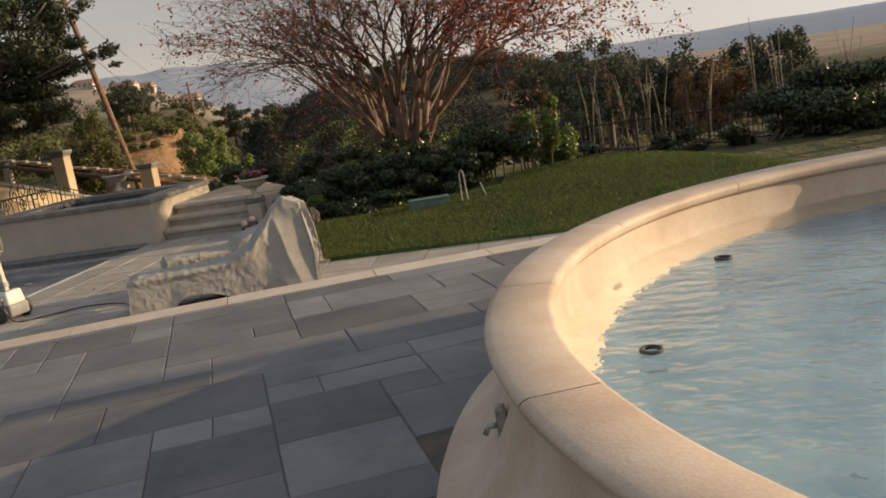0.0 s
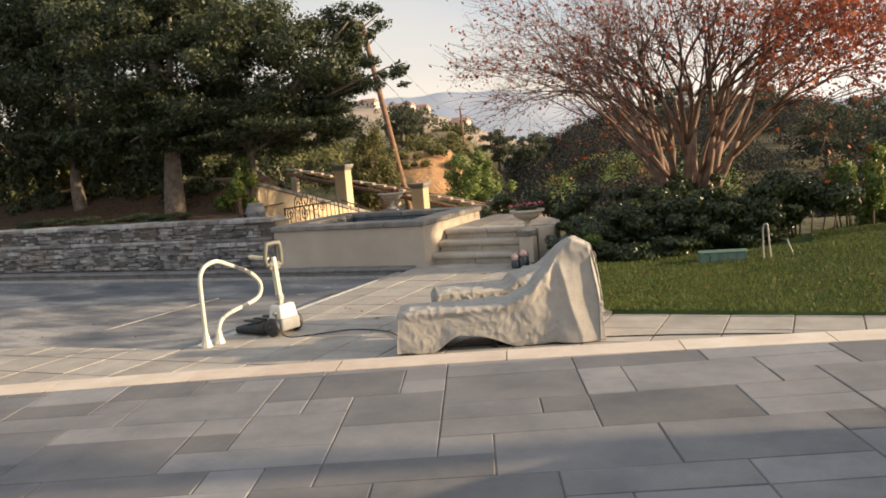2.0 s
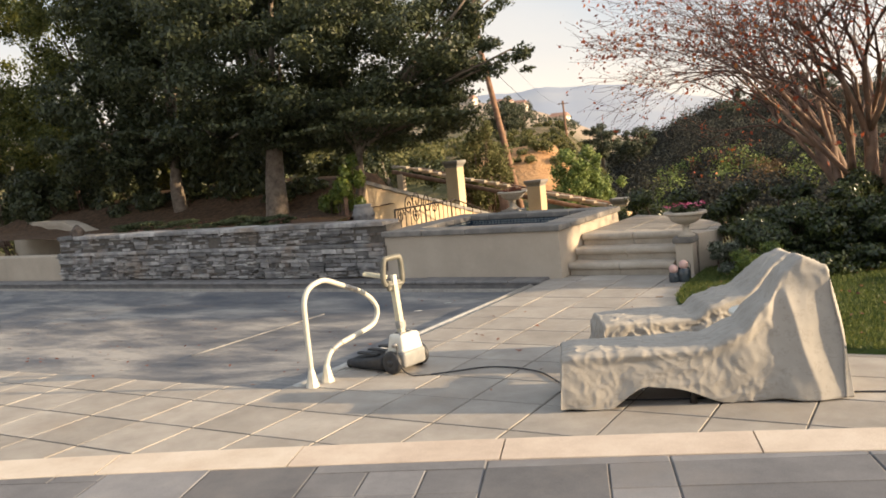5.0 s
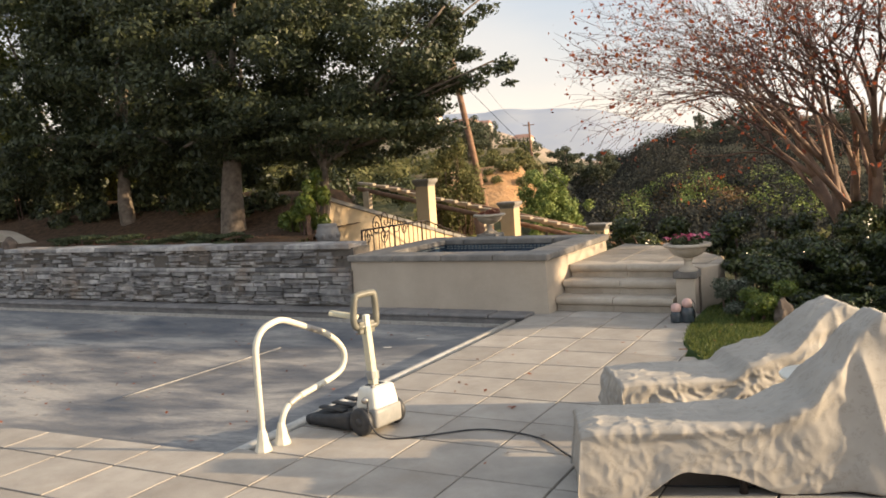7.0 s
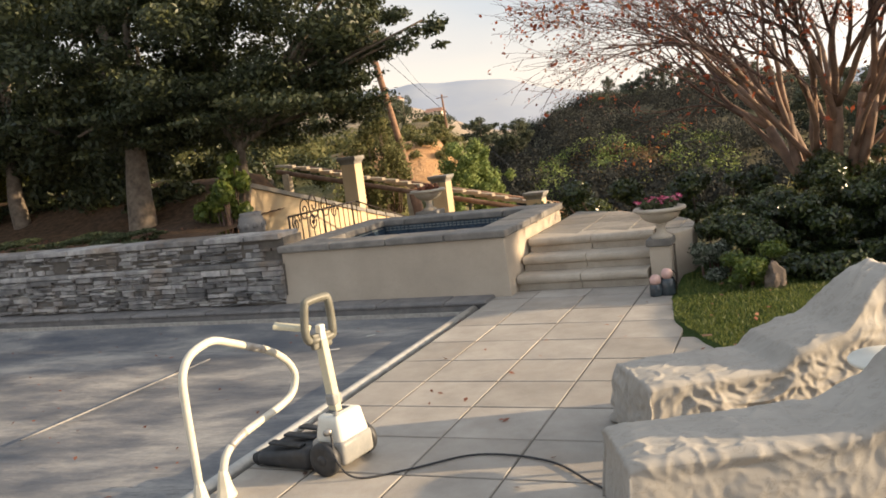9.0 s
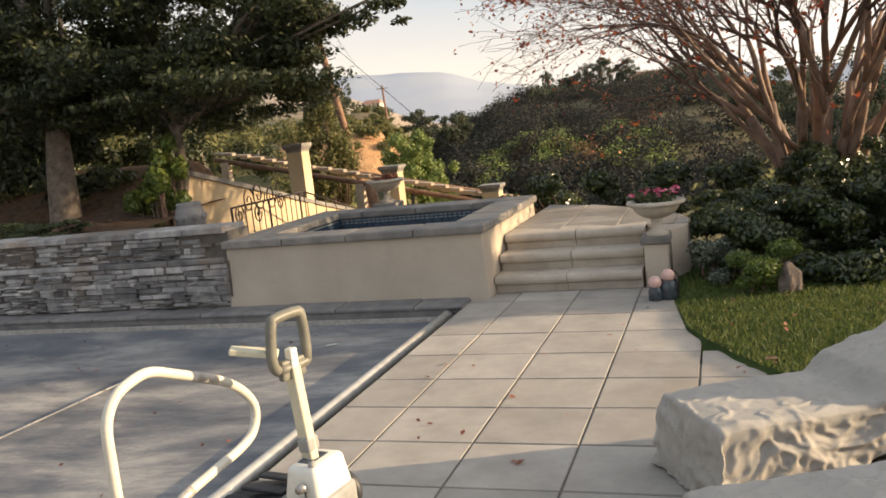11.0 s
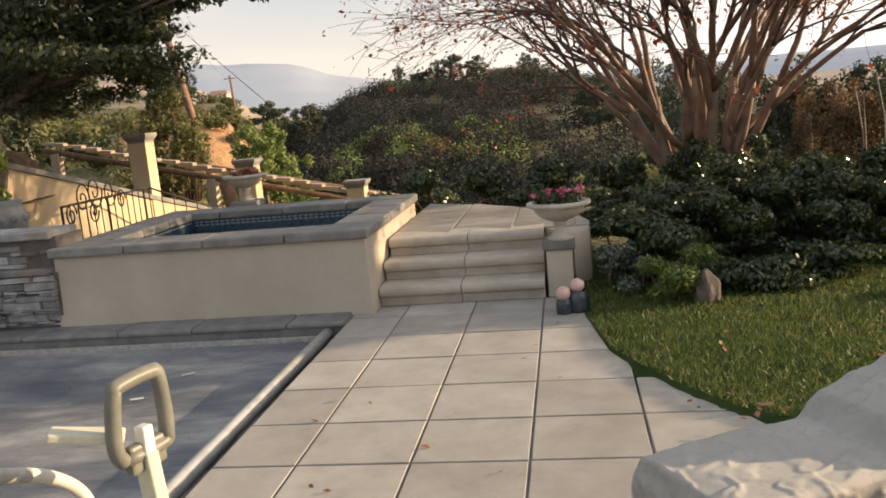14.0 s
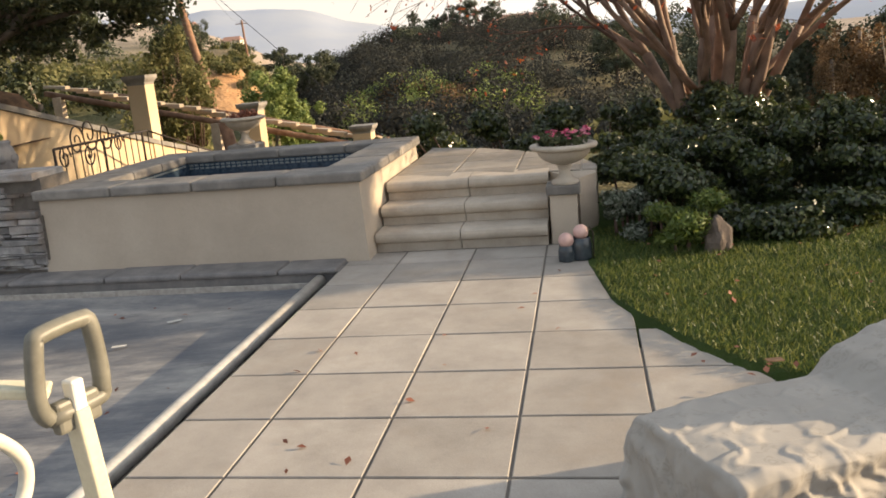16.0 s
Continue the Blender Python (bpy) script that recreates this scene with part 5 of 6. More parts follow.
oak(-6.45, 5.35, 0.85, 1.6, 0.105, [(-6.3, 5.8, 3.9, 2.6, 2.2, 1.8), (-6.2, 5.7, 2.75, 2.3, 1.7, 0.7), (-4.3, 6.2, 4.5, 0.9, 0.9, 0.6), (-4.4, 6.2, 3.5, 0.75, 0.7, 0.6), (-3.35, 6.1, 3.55, 0.72, 0.5, 0.42), (-3.6, 6.1, 4.7, 0.7, 0.5, 0.5)], 70000, 0.046, "evergreen oak with a slim pale trunk and dense dark crown", 2, (0.1, 0.3))
oak(-8.6, 5.45, 0.85, 2.3, 0.23, [(-8.8, 6.0, 4.6, 3.0, 2.3, 2.4), (-10.2, 7.0, 6.4, 2.6, 2.0, 1.6), (-9.3, 5.2, 3.0, 2.0, 1.3, 0.8)], 56000, 0.06, "thick-trunked evergreen oak with a broad dark crown", 3, (-0.1, 0.3))
oak(-12.2, 6.1, 0.85, 2.2, 0.17, [(-12.2, 6.6, 4.6, 2.9, 2.2, 2.5), (-11.5, 5.8, 2.9, 2.0, 1.2, 0.9), (-14.4, 5.8, 3.4, 1.8, 1.4, 1.6), (-13.6, 7.2, 6.3, 2.8, 2.0, 1.8)], 76000, 0.06, "evergreen oak with dark leaves behind the stone wall", 4, (-0.3, 0.2))
oak(-17.0, 8.5, 0.7, 2.0, 0.2, [(-17.0, 8.3, 4.2, 3.3, 2.4, 3.2), (-15.2, 7.0, 6.0, 2.2, 1.8, 2.0)], 44000, 0.065, "tall evergreen with leaves coloured a sunlit yellow-green", 5, mat="citrus_dark")
oak(-13.5, 17.0, -1.2, 2.4, 0.14, [(-13.5, 17.0, 2.2, 2.1, 1.6, 2.6)], 22000, 0.075, "dense dark evergreen behind the stair wall", 7)
oak(-20.5, 6.5, 0.7, 2.0, 0.2, [(-21.0, 7.0, 5.6, 3.0, 2.4, 3.6)], 32000, 0.065, "tall evergreen with leaves coloured a sunlit yellow-green", 6, mat="citrus_dark")


def shrub(name, label, category, blobs, n, size, mat, aspect=0.5, group=""):
    base = Vector((sum(b[0] for b in blobs) / len(blobs), sum(b[1] for b in blobs) / len(blobs), 0))
    e = empty(name, Matrix.Translation(base))
    tagged(e, label, category, group)
    bl = [(b[0] - base.x, b[1] - base.y, *b[2:]) for b in blobs]
    p, nm = blob_points(bl, n, 0.5)
    keep = p[:, 2] > -0.8
    add("foliage", leaf_mesh("foliage", p[keep], nm[keep], size, M[mat], aspect), None, e)
    V, F = [], []
    g = random.Random(len(blobs))
    for b in bl[:40]:
        vs, fs = tube_data([(b[0] * 0.8, b[1] * 0.8, -0.1), (b[0], b[1], b[2])], [0.02, 0.008], 5, len(V))
        V += vs
        F += fs
    add("branchwork", mesh_from("branchwork", V, F, True), M["twig"], e)["kind"] = "stuff"
    return e


# dark screen of foliage behind the oaks
shrub("hedge", "tall dark evergreen screen behind the oak trees", "hedge", [b for q in range(10) for b in clumps(-24 + 1.45 * q, 10.2 + 0.5 * math.sin(q * 2.1), 2.0, 1.3, 0.9, 2.3 - 0.07 * q, 9, 0.4, 70 + q, 0.2)], 36000, 0.09, "oak_leaf")
shrub("hedge", "dense dark shrubs on the bank behind the oaks", "hedge", [b for q in range(12) for b in clumps(-21 + 1.12 * q, 6.7 + 0.3 * math.sin(q * 1.7), 1.7, 0.95, 0.6, 0.9, 8, 0.42, 300 + q, 0.8)], 42000, 0.06, "oak_leaf")
# crape myrtle's hedge, and bushes along the bed
hb = []
for q, (hx, hy, hz) in enumerate(((1.75, 4.4, 0.55), (2.05, 4.75, 0.70), (2.4, 3.9, 0.72), (3.1, 3.7, 0.82), (3.8, 3.8, 0.80), (4.4, 4.2, 0.70), (2.2, 5.4, 0.75), (3.2, 5.2, 0.92), (4.2, 5.2, 0.85), (1.5, 5.6, 0.60), (2.9, 6.6, 0.85), (3.4, 4.5, 0.82), (4.1, 4.7, 0.76), (2.7, 4.7, 0.80))):
    hb += clumps(hx, hy, hz * 0.50, 0.60, 0.60, hz * 0.62, 22, 0.27, 90 + q)
shrub("hedge", "dense glossy dark green hedge round the red-leaved tree", "hedge", hb, 120000, 0.029, "hedge_leaf")
shrub("bush", "rounded dark green bush at the lawn's edge", "bush", clumps(4.85, 4.4, 0.45, 0.75, 0.65, 0.62, 14, 0.4, 120), 15000, 0.032, "hedge_leaf")
shrub("bush", "taller yellow-green bush with upright shoots beside the lawn", "bush", clumps(5.75, 5.4, 0.72, 0.60, 0.60, 0.85, 16, 0.36, 121), 15000, 0.036, "citrus_leaf")
lb = []
for q in range(9):
    lb += clumps(-1.6 + 0.62 * q, 7.4 - 0.05 * q, 0.35 + 0.035 * q, 0.5, 0.55, 0.42, 6, 0.45, 140 + q)
shrub("hedge", "low clipped dark hedge behind the spa landing", "hedge", lb, 30000, 0.034, "hedge_leaf")
# boundary hedge and bushes below the fence
bb = []
for q in range(15):
    bb += clumps(6.3 + 0.85 * q, 8.9 - 0.02 * q * q, -0.22 - 0.025 * q, 0.6, 0.45, 0.38, 6, 0.45, 160 + q)
shrub("hedge", "low dark hedge below the iron fence", "hedge", bb, 32000, 0.045, "hedge_leaf")
shrub("bush", "big rounded dark bush by the iron fence", "bush", clumps(12.2, 9.0, 0.3, 1.9, 1.1, 0.95, 22, 0.36, 180), 22000, 0.055, "hedge_leaf")
shrub("bush", "tall leafy bush with pale shoots by the fence", "bush", clumps(15.4, 10.5, 0.6, 1.6, 1.3, 1.2, 18, 0.36, 181), 15000, 0.06, "low_leaf")
# beside the steps
shrub("shrub", "silvery flowering shrub beside the step pedestal", "shrub", clumps(1.32, 2.95, 0.20, 0.24, 0.35, 0.24, 10, 0.4, 200), 4200, 0.020, "silver_leaf")
shrub("shrub", "bright green spiky shrub beside the boulder", "shrub", clumps(1.72, 2.55, 0.20, 0.34, 0.30, 0.26, 10, 0.4, 201), 6000, 0.024, "citrus_leaf", 0.28)
shrub("shrub", "dark leafy groundcover below the hedge", "shrub", clumps(2.5, 2.95, 0.16, 0.75, 0.42, 0.22, 12, 0.4, 202), 8000, 0.028, "hedge_leaf")
shrub("shrub", "dark leafy shrub filling the bed beside the landing", "shrub", clumps(1.6, 3.6, 0.30, 0.5, 0.6, 0.36, 12, 0.4, 203), 9000, 0.028, "hedge_leaf")
# along the top of the stone wall
for q, (wx, ww) in enumerate(((-10.4, 0.75), (-9.0, 0.6), (-7.7, 0.65), (-6.9, 0.5))):
    shrub("shrub", "low grey-green shrub along the wall top", "shrub", clumps(wx, 3.35, 0.98, ww, 0.3, 0.12, 10, 0.4, 210 + q), 4200, 0.022, "low_leaf", 0.4, "shrubs on the wall")
shrub("citrus_bush", "sunlit yellow-green citrus bush behind the wall", "bush", clumps(-6.35, 5.15, 1.45, 0.34, 0.36, 0.55, 14, 0.36, 220), 3600, 0.05, "citrus_leaf")
shrub("citrus_bush", "small sunlit bush with bright leaves under the oaks", "bush", clumps(-7.1, 5.2, 1.1, 0.3, 0.3, 0.32, 8, 0.4, 221), 800, 0.05, "citrus_leaf")


shrub("bush", "tall sunlit olive bush beyond the stair wall", "bush", clumps(-8.75, 15.5, 0.95, 0.9, 0.8, 1.75, 44, 0.26, 330), 9000, 0.055, "far_leaf")


def crape_myrtle():
    bx, by, bz = 2.75, 7.45, 0.1
    e = empty("tree", Matrix.Translation((bx, by, bz)))
    tagged(e, "wide multi-stemmed crape myrtle with sparse red autumn leaves", "tree")
    g = random.Random(21)
    V2, F2, tips = [], [], []

    def grow(p, d, length, r, lev):
        pts, rad = [p], [r]
        n = 5 if lev < 2 else (4 if lev < 4 else 3)
        cur, dd = p.copy(), d.copy()
        r1 = r * (0.70 if lev < 4 else 0.5)
        for i in range(n):
            w = 0.09 if lev < 2 else 0.14
            dd = (dd + Vector((g.gauss(0, w) - 0.16 * sstep(2.6, 4.6, cur.x), g.gauss(0, w), g.gauss(0, w * 0.7) + (0.03 if lev < 2 else -0.01)))).normalized()
            cur = cur + dd * (length / n)
            pts.append(cur.copy())
            rad.append(r + (r1 - r) * (i + 1) / n)
        sides = (10, 8, 6, 5, 3, 3)[lev]
        if lev < 2:
            add("stem", tube("stem", pts, rad, sides), M["crape"], e)
        else:
            vs, fs = tube_data(pts, rad, sides, len(V2))
            V2.extend(vs)
            F2.extend(fs)
        if lev >= 4:
            tips.append((pts[-1], dd))
            tips.append((pts[1], dd))
        if lev == 5:
            return
        for k in range((3, 3, 3, 3, 3)[lev]):
            q = pts[-1] if k < 2 else pts[g.randint(max(1, n - 2), n - 1)]
            az = Vector((g.gauss(0, 1), g.gauss(0, 1), g.gauss(0, 0.7)))
            out = Vector((q.x, q.y, 0.02))
            nd = (dd + az.normalized() * (0.38, 0.45, 0.55, 0.65, 0.8)[lev] + out.normalized() * (0.42, 0.30, 0.2, 0.16, 0.12)[lev]).normalized()
            grow(q.copy(), nd, length * g.uniform(0.70, 0.92), max(0.0042, r1 * g.uniform(0.58, 0.82)), lev + 1)

    for k in range(12):
        a = k * 2.4 + g.uniform(-0.3, 0.3)
        tilt = radians((6, 14, 23, 32, 18, 28)[k % 6] + g.uniform(-4, 4) + 4 * (math.cos(a) < -0.3))
        d = Vector((math.cos(a) * math.sin(tilt) * 1.15, math.sin(a) * math.sin(tilt) * 0.8, math.cos(tilt))).normalized()
        grow(Vector((math.cos(a) * 0.20, math.sin(a) * 0.16, 0)), d, g.uniform(1.45, 1.85), g.uniform(0.06, 0.105), 0)
    for a, tilt, ln in ((0.15, 55, 1.8), (3.0, 41, 1.7), (3.6, 46, 1.7)):
        d = Vector((math.cos(a) * math.sin(radians(tilt)), math.sin(a) * math.sin(radians(tilt)), math.cos(radians(tilt))))
        grow(Vector((math.cos(a) * 0.30, 0, 0.75)), d, ln, 0.045, 0)
    add("branchwork", mesh_from("branchwork", V2, F2, True), M["twig"], e)["kind"] = "stuff"
    pr, nr, pb, nb = [], [], [], []
    for p, d in tips:
        right = sstep(-0.5, 3.6, p.x) * sstep(6.0, 3.0, p.z) * sstep(1.9, 2.6, p.z)
        low = sstep(2.6, 1.2, p.z)
        k = 3.2 * right + 0.5 * low * sstep(-2.0, 1.0, p.x) + g.uniform(0.0, 3.0)
        for _ in range(int(k)):
            q = p + Vector((g.gauss(0, 0.06), g.gauss(0, 0.06), g.gauss(0, 0.06) - 0.03))
            if g.random() < 0.42 + 0.5 * right + 0.2 * low * right:
                pr.append(q)
                nr.append((g.gauss(0, 1), g.gauss(0, 1), 0.5))
            else:
                pb.append(q)
                nb.append((g.gauss(0, 1), g.gauss(0, 1), 0.5))
    add("red_foliage", leaf_mesh("red_foliage", pr, nr, 0.040, M["red_leaf"], 0.55), None, e, "bright red and orange leaves")
    add("brown_foliage", leaf_mesh("brown_foliage", pb, nb, 0.027, M["brown_leaf"], 0.5), None, e, "dry brown leaves")


crape_myrtle()


def lone_tree(x, y, h, r, n, size, mat, seed, label, trunk=0.25, tall=0.78):
    z = land(x, y)
    e = empty("tree", Matrix.Translation((x, y, z)))
    tagged(e, label, "tree", "trees across the valley")
    add("trunk", tube("trunk", [(0, 0, -0.5), (0.1, 0, h * 0.4), (0, 0.1, h * 0.85)], [trunk, trunk * 0.7, trunk * 0.25], 7), M["bark"], e)
    blobs = clumps(0, 0, h * (1 - tall / 2), r, r, h * tall * 0.5, 46, 0.24, seed) + [(0, 0, h * (1 - tall / 2), r * 0.5, r * 0.5, h * tall * 0.35)]
    p, nm = blob_points(blobs, n, 0.4)
    add("crown", leaf_mesh("crown", p, nm, size, M[mat], 0.6), None, e)


def at_az(az, r):
    return 1 + r * math.sin(radians(az)), -4.5 + r * math.cos(radians(az))


# trees on the skyline and in the valley
for az, r, h, rad, mat in (
                           (-19.4, 150, 8.0, 4.2, "far_dark"), (-18.1, 160, 7.0, 3.4, "far_dark"), (-17.1, 158, 8.0, 4.0, "far_dark"), (-10.7, 215, 7, 2, "far_dark"), (-9.4, 214, 6, 3, "far_dark"), (-8.2, 212, 7.5, 3, "far_dark"), (-7.2, 210, 8.5, 3.4, "far_dark"), (-5.6, 214, 7.5, 3.6, "far_dark"), (-2.2, 210, 7, 3, "far_dark"),
                           (-25.8, 100, 5.5, 3, "far_dark"), (-24.4, 105, 5, 1.6, "far_dark"), (2.2, 120, 9, 4, "far_dark"), (3.8, 128, 10, 4, "far_dark"), (8.5, 70, 13.0, 3.4, "far_dark"), (9.8, 74, 11.0, 3.2, "far_dark"), (11.2, 82, 6.5, 3.6, "far_dark"), (13.6, 64, 10.5, 3.8, "far_dark"), (16.4, 62, 9.8, 3.2, "far_rust"), (18.6, 66, 9.8, 3.2, "far_dark"), (21.5, 60, 10.0, 3.6, "far_dark"), (14.9, 58, 8.0, 1.5, "far_rust"), (5.6, 90, 12.0, 3.4, "far_dark"), (7.2, 60, 8.5, 2.6, "far_dark")):
    tx, ty = at_az(az, r)
    lone_tree(tx, ty, h, rad * 0.85, 6500, 0.04 * rad, mat, int(az * 10 + 900), "dark evergreen tree on the far side of the valley", 0.2 + h * 0.02)
for az, r, h, rad, n in ((-20.4, 54, 7.4, 2.0, 11000), (-19.3, 57, 6.8, 2.1, 10000), (-18.2, 54, 5.2, 1.8, 8000)):
    tx, ty = at_az(az, r)
    lone_tree(tx, ty, h, rad, n, 0.10, "far_bright", int(az * 10 + 700), "bright green pepper tree on the sunny slope", 0.2, 0.75)


def scrub(name, label, mat, n_bushes, area_fn, seed, leaf, per, size):
    g = random.Random(seed)
    blobs = []
    tries = 0
    while len(blobs) < n_bushes * 3 and tries < 60000:
        tries += 1
        az, r = area_fn(g)
        x, y = at_az(az, r)
        s = g.uniform(*size)
        z = land(x, y)
        for _ in range(3):
            blobs.append((x + g.uniform(-0.6, 0.6) * s, y + g.uniform(-0.6, 0.6) * s, z + s * g.uniform(0.25, 0.7), s * g.uniform(0.6, 1.0), s * g.uniform(0.6, 1.0), s * g.uniform(0.5, 0.85)))
    p, nm = blob_points(blobs, n_bushes * per, 0.55)
    ob = add(name, leaf_mesh(name, p, nm, leaf, M[mat], 0.6), None)
    tagged(ob, label, "scrub", kind="stuff")


scrub("scrub", "olive scrub covering the near slopes", "far_leaf", 200, lambda g: (g.uniform(-60, 25), g.uniform(24, 46)), 31, 0.13, 230, (0.7, 1.7))
scrub("scrub", "green and rusty bushes on the valley floor", "far_rust", 60, lambda g: (g.uniform(-16, 6), g.uniform(30, 55)), 32, 0.13, 260, (0.8, 1.8))
scrub("scrub", "green bushes in the valley", "far_bright", 60, lambda g: (g.choice((g.uniform(-16, -3), g.uniform(-40, -26))), g.uniform(32, 56)), 33, 0.14, 300, (0.9, 2.0))
scrub("woodland", "dark scrub and oaks over the far ridge", "ridge_leaf", 420, lambda g: (g.uniform(-19, 6), g.uniform(60, 228)), 34, 0.2, 350, (1.2, 3.6))
scrub("scrub", "bright green bushes at the foot of the ridge", "far_bright", 34, lambda g: (g.uniform(-16, -2), g.uniform(88, 122)), 44, 0.17, 700, (1.4, 3.4))
scrub("scrub", "rusty brown bushes at the foot of the ridge", "far_rust", 26, lambda g: (g.uniform(-15.5, -6), g.uniform(88, 118)), 45, 0.17, 600, (1.2, 2.6))
scrub("woodland", "dark wooded crest of the far ridge", "far_dark", 90, lambda g: (g.uniform(-17, 4), g.uniform(200, 226)), 37, 0.26, 330, (1.0, 3.6))
scrub("woodland", "dark trees in the plain beyond the fence", "far_dark", 210, lambda g: (g.uniform(0, 30), g.uniform(34, 110)), 35, 0.22, 220, (1.2, 2.8))
scrub("scrub", "olive scrub on the spur", "far_leaf", 150, lambda g: (g.uniform(-55, -27), g.uniform(46, 105)), 36, 0.22, 180, (0.8, 2.2))


scrub("scrub", "olive scrub above the earth bank", "far_leaf", 60, lambda g: (g.uniform(-27, -18.5), g.uniform(72, 150)), 46, 0.16, 260, (0.4, 1.0))
scrub("scrub", "small olive bushes along the edges of the earth bank", "far_leaf", 26, lambda g: (g.uniform(-26.0, -21.5), g.choice((g.uniform(50, 56), g.uniform(64, 69)))), 47, 0.12, 260, (0.3, 0.9))
scrub("woodland", "dark trees dotted over the distant dry slopes", "far_dark", 120, lambda g: (g.uniform(-40, -13), g.uniform(240, 700)), 38, 0.7, 70, (2.0, 5.0))


# bare pale saplings beyond the fence
def saplings():
    g = random.Random(40)
    for k in range(15):
        x, y = g.uniform(6.5, 16.0), g.uniform(12.0, 17.0)
        z = land(x, y)
        h = g.uniform(1.4, 2.6) - z * 0.8
        e = empty("sapling", Matrix.Translation((x, y, z)))
        tagged(e, "bare pale upright sapling beyond the fence", "sapling", "saplings beyond the fence")
        for s in range(g.randint(2, 3)):
            dx = g.uniform(-0.35, 0.35)
            add("stem", tube("stem", [(0, 0, -0.2), (dx * 0.4, 0, h * 0.5), (dx, g.uniform(-0.2, 0.2), h * g.uniform(0.8, 1))], [0.024, 0.016, 0.006], 5), M["pale_twig"], e)


saplings()


# ---- fence, garden things ----
def iron_fence():
    e = empty("iron_fence", Matrix.Translation((6.3, 9.7, -0.55)))
    tagged(e, "dark iron picket fence along the garden boundary", "fence")
    n = 105
    def at(u):
        return Vector((11.5 * u, -0.25 * u - 0.3 * u * u, 0.06))
    for k in range(n + 1):
        p = at(k / n)
        post = k % 15 == 0
        add("post" if post else "picket", tube("picket", [p + Vector((0, 0, -0.4)), p + Vector((0, 0, 1.12 if post else 1.0))], 0.03 if post else 0.009, 6), M["iron"], e)
    for z in (0.15, 0.92):
        add("rail", tube("rail", [at(k / 10) + Vector((0, 0, z)) for k in range(11)], 0.016, 6), M["iron"], e)


iron_fence()


def utility_box():
    e = empty("utility_box", pose(3.85, 2.32, lawn_z(3.85, 2.3), 0, 0, 12))
    tagged(e, "low green plastic utility box in the lawn's edge", "utility box")
    b = bmesh.new()
    box(b, -0.34, 0.34, -0.14, 0.14, -0.05, 0.13, 0.015)
    for v in b.verts:
        if v.co.z > 0.05:
            v.co.x *= 0.93
            v.co.y *= 0.85
    add("body", done(b, "body"), M["green_box"], e)
    add("lid", box_mesh("lid", -0.33, 0.33, -0.13, 0.13, 0.13, 0.155, bevel=0.01), M["green_box"], e)
    for k in range(6):
        add("rib", box_mesh("rib", -0.30 + 0.12 * k, -0.285 + 0.12 * k, -0.146, -0.12, 0.0, 0.12, bevel=0.003), M["green_box"], e)


utility_box()
# unseen trees added east of the terrace, towards the sun, to cast shade
oak(17.5, 7.7, -0.35, 2.6, 0.14, [(17.5, 7.7, 4.6, 1.6, 0.75, 1.5)], 5000, 0.07, "small unseen tree added to shade the steps, with a loose green crown", 41)
oak(20.0, -1.4, -0.35, 4.6, 0.13, [(20.0, -1.7, 6.2, 1.6, 1.35, 1.15)], 15000, 0.075, "tall unseen tree added to shade the flagstones, with a loose green crown", 42)


def garden_stake():
    z = lawn_z(4.36, 2.3)
    e = empty("garden_stake", Matrix.Translation((4.40, 2.2, z)))
    tagged(e, "pale bent metal garden stake in the lawn's edge", "stake")
    add("rod", tube("rod", smooth_path([(0, 0, -0.1), (0, 0, 0.35), (0.01, 0, 0.46), (0.04, 0, 0.50), (0.065, 0, 0.46), (0.08, 0, 0.2), (0.10, 0, -0.05)], 5), 0.012, 8), M["scuffed"], e)
    e2 = empty("garden_stake", Matrix.Translation((4.75, 2.4, lawn_z(4.75, 2.4))))
    tagged(e2, "short leaning pale stake in the lawn's edge", "stake")
    add("rod", tube("rod", [(0.05, 0, -0.1), (-0.05, 0, 0.22)], 0.010, 8), M["scuffed"], e2)


garden_stake()


def jar_lantern():
    e = empty("jar_pair", Matrix.Translation((0.835, 2.30, 0)))
    tagged(e, "pair of dark glass jars with pink glazed balls on top", "ornament")
    for dx, dy, r, h in ((-0.05, -0.02, 0.065, 0.125), (0.065, 0.03, 0.085, 0.175)):
        j = add("jar", lathe("jar", [(0.0, 0.0), (r * 0.95, 0.0), (r, 0.015), (r, h * 0.7), (r * 0.9, h * 0.85), (r * 0.8, h)], 24), M["blue_jar"], e, "", Matrix.Translation((dx, dy, 0)))
        bm = bmesh.new()
        bmesh.ops.create_uvsphere(bm, u_segments=24, v_segments=14, radius=0.060)
        add("ball", done(bm, "ball", True), M["pink_ball"], j, "pink glazed ball", Matrix.Translation((0, 0, h + 0.04)))
    add("frame", tube("frame", [(0.16, 0.0, 0.0), (0.16, 0.0, 0.22), (0.13, 0.0, 0.26)], 0.006, 6), M["iron"], e)


jar_lantern()


def boulder(x, y, z, r, label, seed):
    bm = bmesh.new()
    bmesh.ops.create_icosphere(bm, subdivisions=3, radius=1.0)
    for v in bm.verts:
        n = noise.noise(v.co * 1.3 + Vector((seed, 0, 0)))
        c = noise.voronoi(v.co * 1.5 + Vector((0, seed, 0)))[0]
        v.co = Vector((v.co.x * r[0], v.co.y * r[1], v.co.z * r[2])) * (0.85 + 0.3 * n + 0.2 * (c[1] - c[0]))
    ob = add("boulder", done(bm, "boulder", False), M["rock"], None, "", Matrix.Translation((x, y, z)))
    tagged(ob, label, "boulder")


boulder(1.93, 2.32, 0.10, (0.12, 0.11, 0.20), "upright brown boulder at the lawn's edge", 1.0)
